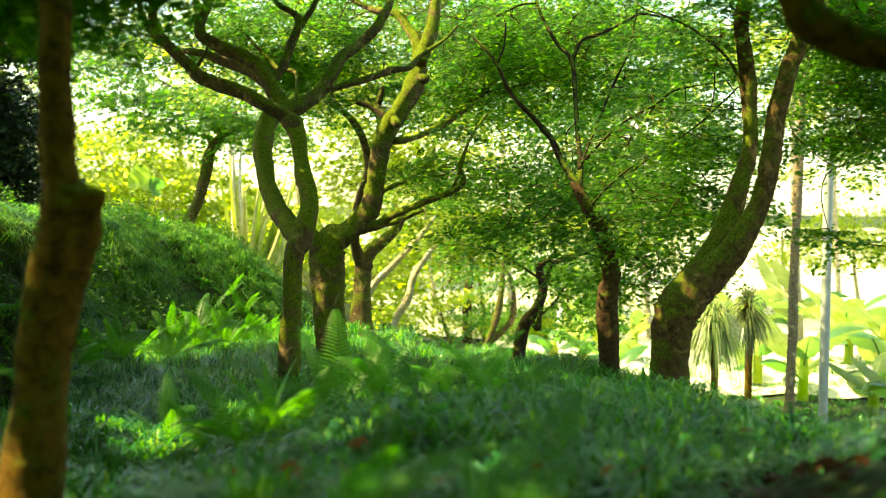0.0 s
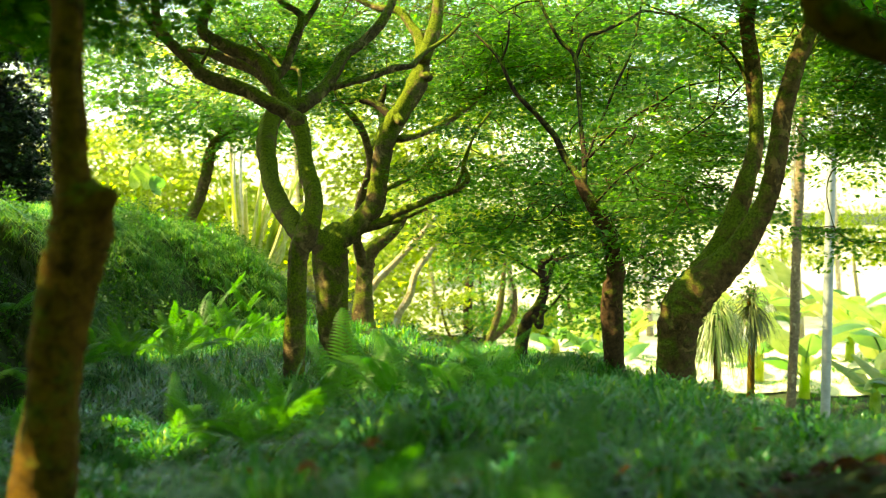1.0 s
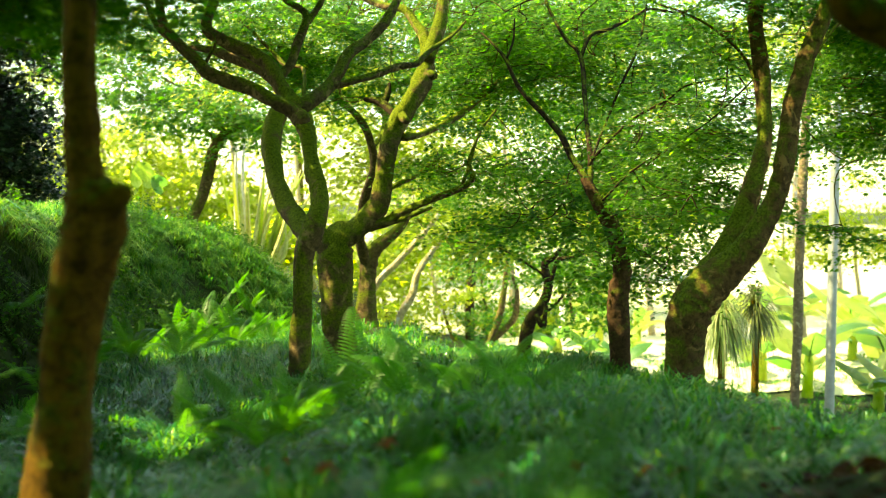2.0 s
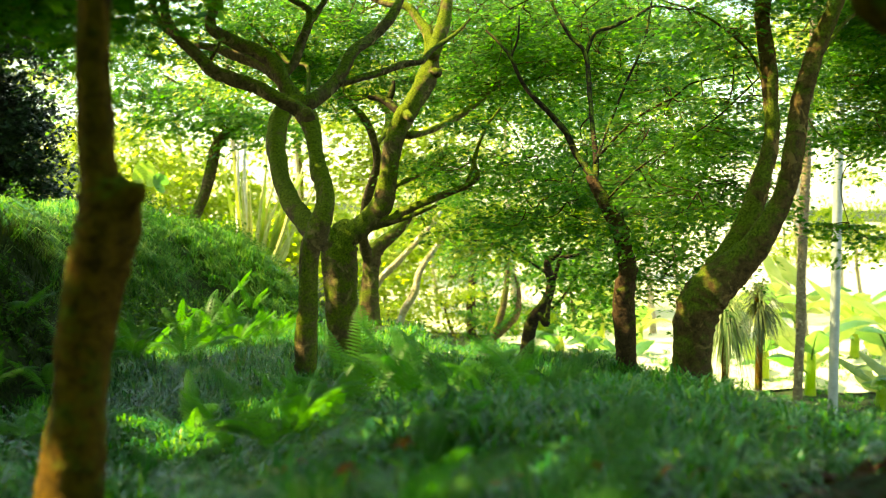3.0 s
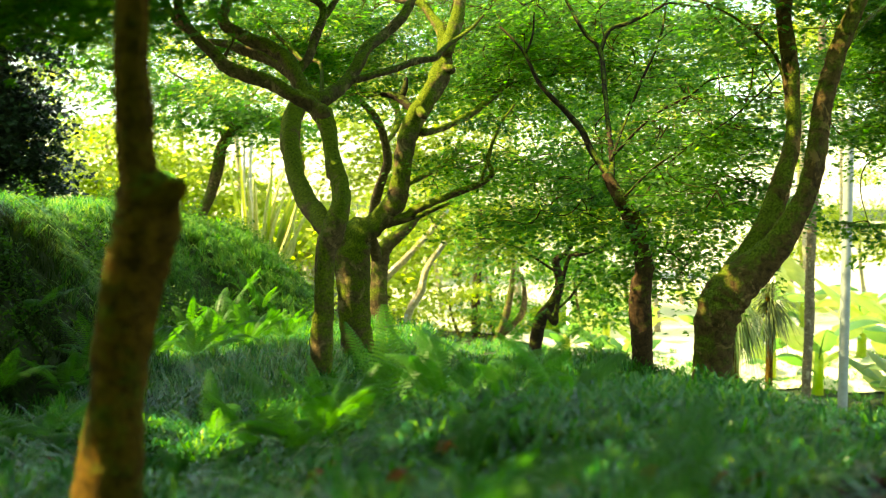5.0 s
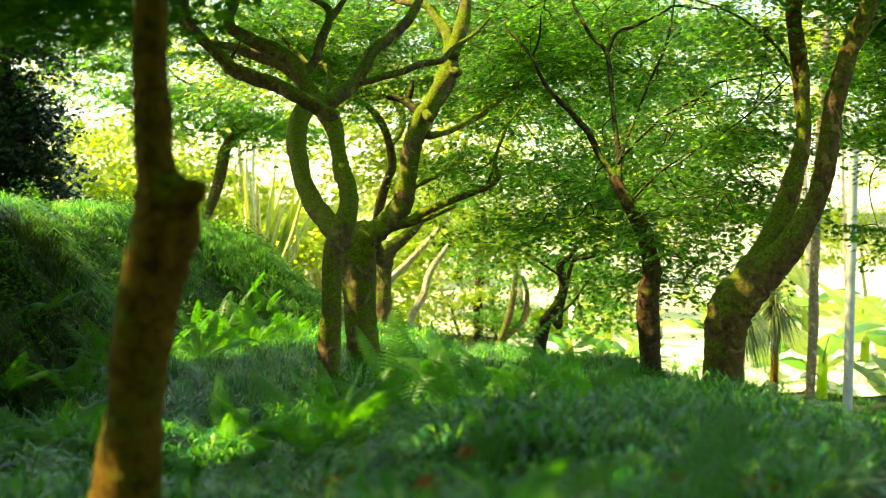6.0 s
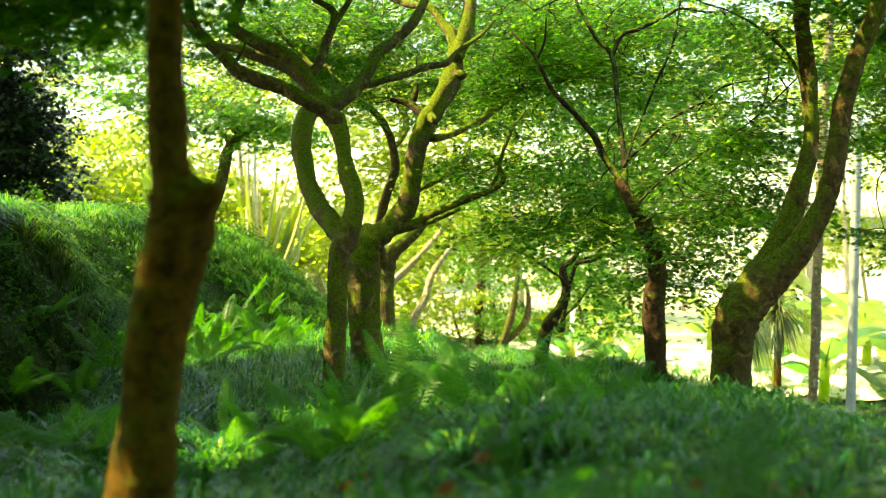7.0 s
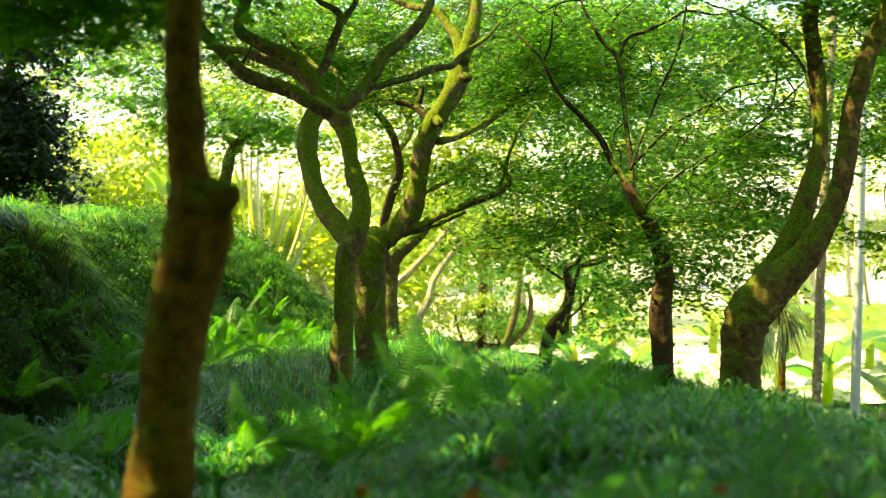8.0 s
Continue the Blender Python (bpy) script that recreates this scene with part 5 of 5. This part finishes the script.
BANANAS = [banana_leaf_mesh("leaf", d, f, t) for d, f, t in ((0.35, 0.12, 0.12), (0.55, 0.22, 0.25), (0.8, 0.18, 0.2), (0.12, 0.08, 0.08))]
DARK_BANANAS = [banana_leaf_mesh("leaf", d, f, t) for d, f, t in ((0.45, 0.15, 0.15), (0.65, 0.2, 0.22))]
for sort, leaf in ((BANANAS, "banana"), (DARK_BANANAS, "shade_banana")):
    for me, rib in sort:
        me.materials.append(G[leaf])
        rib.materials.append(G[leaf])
stem_mesh = mesh_from("stem", *tube([(0, 0, -0.1, 0.11), (0, 0, 0.2, 0.10), (0.01, 0, 0.6, 0.085), (0, 0.01, 1.0, 0.05)], 12, 0.03, 4))
stem_mesh.materials.append(G["banana"])
for x, y, z, size, count in BANANA_SPOTS:
    z = ground_at(x, y)
    plant = empty("banana_plant", x, y, z, "banana plant with broad leaves, sun and shade put into their colours", "plant", "banana plants")
    st = put("stem", stem_mesh, None, plant)
    st.matrix_basis = Matrix.Diagonal((1, 1, size * 0.4, 1))
    for k in range(int(count)):
        # every third blade, and the near left plants, get the shade-coloured copy
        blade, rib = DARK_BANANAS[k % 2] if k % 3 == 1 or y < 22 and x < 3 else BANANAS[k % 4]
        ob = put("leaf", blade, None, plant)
        put("midrib", rib, None, ob)
        ob.matrix_basis = pose(0, 0, size * (0.10 + 0.30 * k / count), fr.uniform(-10, 22), fr.uniform(-25, 25), 137.5 * k + fr.uniform(-20, 20)) @ Matrix.Scale(size * fr.uniform(0.42, 0.68), 4)

# ---- fan-stemmed plant beyond the bank ----
fx, fy = FAN_SPOT[0][:2]
fz = ground_at(fx, fy) - 0.2
plant = empty("traveller_palm", fx, fy, fz, "fan of pale bare leaf stalks lit by the sun", "plant")
straw, _n, _l, _b = material("dry_stalk")
_l.new(ramp(_n, _l, noise_of(_n, _l, 12, 6, 0.7), [(0.3, (0.36, 0.34, 0.06)), (0.7, (0.74, 0.70, 0.30))]), _b.inputs["Base Color"])
_b.inputs["Roughness"].default_value = 0.6
put("stem", mesh_from("stem", *tube([(-0.06, 0, -0.1, 0.11), (-0.07, 0, 0.4, 0.085), (-0.09, 0, 0.8, 0.060), (-0.13, 0, 1.5, 0.034), (-0.12, 0, 2.7, 0.018)], 10, 0.06, 4, 2)), BARK_PALE, plant)
put("stem", mesh_from("stem", *tube([(-0.07, 0, 0.5, 0.07), (-0.02, 0, 0.9, 0.050), (0.00, 0, 1.3, 0.036), (-0.02, 0, 1.95, 0.028), (0.03, 0, 2.6, 0.015)], 10, 0.06, 4, 3)), BARK_PALE, plant)
for k in range(20):
    a = -0.10 + 0.034 * k + fr.uniform(-0.16, 0.16)
    L = fr.uniform(1.2, 2.3)
    s, c = math.sin(a), math.cos(a)
    dy = fr.uniform(-0.25, 0.25)
    bow = fr.uniform(-0.14, 0.20)
    put("stalk", mesh_from("stalk", *tube([(0.02 + 0.016 * k, 0, 0.0, 0.040), (0.04 + 0.010 * k + s * L * 0.5 + bow, dy * 0.5, c * L * 0.5, 0.034), (0.08 + s * L, dy, c * L, 0.010)], 8, 0.08, 4, k)), straw if k % 3 else G["banana"], plant)

# ---- elephant-ear leaves on the bank ----


def heart_leaf(name, size):
    """A broad heart-shaped blade, dished and folded along its midrib."""
    verts, faces = [(0, 0, 0)], []
    n = 26
    for i in range(n):
        a = 2 * math.pi * i / n
        r_ = size * (0.55 + 0.30 * math.cos(a) ** 3 + 0.10 * abs(math.sin(a)) - 0.22 * math.exp(-((a - math.pi) ** 2) / 0.06))
        x_, z_ = r_ * math.sin(a) * 0.85, r_ * math.cos(a)
        verts.append((x_, -0.25 * abs(x_) - 0.3 * z_ * z_ / size, z_))
        faces.append((0, 1 + i, 1 + (i + 1) % n))
    return mesh_from(name, np.array(verts), np.array(faces).ravel(), np.full(n, 3))


ex, ey = EAR_SPOT[0][:2]
ez = ground_at(ex, ey)
ear = empty("elephant_ear", ex, ey, ez, "elephant-ear plant with two broad leaves, one coloured lit, one shaded", "plant")
for dx, high, size, turn, tilt in ((0.0, 1.10, 0.34, 10, 4), (0.26, 1.02, 0.26, 50, -60)):
    stalk = put("stalk", mesh_from("stalk", *tube([(dx * 0.3, 0, -0.1, 0.022), (dx * 0.6, 0.03, high * 0.5, 0.018), (dx, 0, high, 0.012)], 8, 0.0, 4)), G["banana"], ear)
    # the sideways leaf takes the shade-coloured copy, the other the lit one
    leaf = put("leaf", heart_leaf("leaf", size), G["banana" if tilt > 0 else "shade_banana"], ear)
    leaf.matrix_basis = pose(dx, 0, high, 0, tilt, turn)

# ---- yuccas ----
def yucca(x, y, high, lowest, droop, label, blades, leaf, width):
    """A bare stem with a head of long narrow blades that arch out and hang over, the oldest ones down along the stem."""
    plant = empty("yucca", x, y, ground_at(x, y), label, "plant", "yuccas by the lawn")
    put("stem", mesh_from("stem", *tube([(0, 0, -0.1, 0.06), (0.02, 0, high * 0.5, 0.05), (0, 0, high, 0.045)], 10, 0.08, 4, 3)), BARK_DRY, plant)
    az, el = fr.uniform(0, 6.283, blades), fr.uniform(lowest, 1.45, blades)
    d = np.stack((np.cos(az) * np.cos(el), np.sin(az) * np.cos(el), np.sin(el)), -1)
    side = np.stack((-np.sin(az), np.cos(az), np.zeros(blades)), -1)
    L = fr.uniform(0.36, 0.60, blades)[:, None]
    hang = (droop * fr.uniform(0.5, 1.3, blades))[:, None] * np.array((0, 0, -1.0))
    rows = [(0, 0, high) + d * L * q * (0.85, 0.85, 0.75) + hang * L * q * q * q + (0, 0, -0.06) * (1 - np.sin(el))[:, None] for q in (0.05, 0.4, 0.72, 1.0)]
    w = side * width
    v = np.stack((rows[0] - w, rows[0] + w, rows[1] + w, rows[1] - w, rows[2] + w * 0.8, rows[2] - w * 0.8, rows[3]), 1)
    b = (np.arange(blades) * 7)[:, None]
    put("leaves", mesh_from("leaves", v, np.concatenate((b + [0, 1, 2, 3], b + [3, 2, 4, 5], b + [5, 4, 6]), 1), np.tile([4, 4, 3], blades)), G[leaf], plant, smooth_shade=False)


yucca(3.08, 14.14, 1.58, -0.9, 0.9, "yucca with a shaggy head of narrow drooping pale leaves", 760, "yucca", 0.008)
yucca(3.60, 14.64, 1.74, -1.2, 0.6, "yucca with stiff spiky leaves and a shaggy dark stem", 300, "dark_yucca", 0.009)

# ---- posts ----


def post(x, y, z0, z1, r, label, paint):
    ob = empty("post", x, y, ground_at(x, y), label, "post")
    g = ground_at(x, y)
    put("pole", mesh_from("pole", *tube([(0, 0, min(z0 - g, -0.1), r), (0, 0, (z1 - g) / 2, r), (0, 0, z1 - g, r * 0.96)], 20, 0.0, 6)), paint, ob)
    put("cap", mesh_from("cap", *tube([(0, 0, z1 - g - 0.01, r * 1.12), (0, 0, z1 - g + 0.03, r * 1.1), (0, 0, z1 - g + 0.05, r * 0.6)], 20, 0.0, 2)), paint, ob)
    return ob


post(4.95, 16.0, -1.8, 2.35, 0.068, "tall pale grey metal post at the edge of the lawn", steel)
post(2.24, 26.5, -3.0, -1.27, 0.06, "short white post far off among leaves", white)
post(2.83, 26.5, -3.0, -1.52, 0.045, "short white post far off among leaves", white)

# ---- leaf litter on the bare soil ----
lr = rng_local(44)
lx, ly = 0.85 + lr.normal(size=150) * 0.22, 2.35 + lr.normal(size=150) * 0.45
litter = put("leaf_litter", mesh_from("leaf_litter", *leaves(np.stack((lx, ly, lie(lx, ly) + 0.012 + 0.02 * lr.uniform(0, 1, 150)), -1), np.stack((lr.normal(size=150) * 0.35, lr.normal(size=150) * 0.35, np.ones(150)), -1), 0.06, lr, True)), G["litter"], smooth_shade=False)
tagged(litter, "dark red-brown dead leaves scattered on bare soil", "leaves", kind="stuff")

# ---- fallen leaves ----
fall_mesh = mesh_from("fallen_leaf", *leaves(np.zeros((1, 3)), np.array([[0.1, 0.2, 1.0]]), 0.058, rng_local(5), True))
fall_mesh.materials.append(G["fallen"])
for x, y, z in FALLEN_SPOTS:
    ob = put("fallen_leaf", fall_mesh, None, smooth_shade=False)
    ob.matrix_basis = pose(x, y, ground_at(x, y) + 0.155, fr.uniform(-30, 30), fr.uniform(-30, 30), fr.uniform(0, 360))
    tagged(ob, "fallen orange maple leaf lying on the grass", "leaf", "fallen leaves")
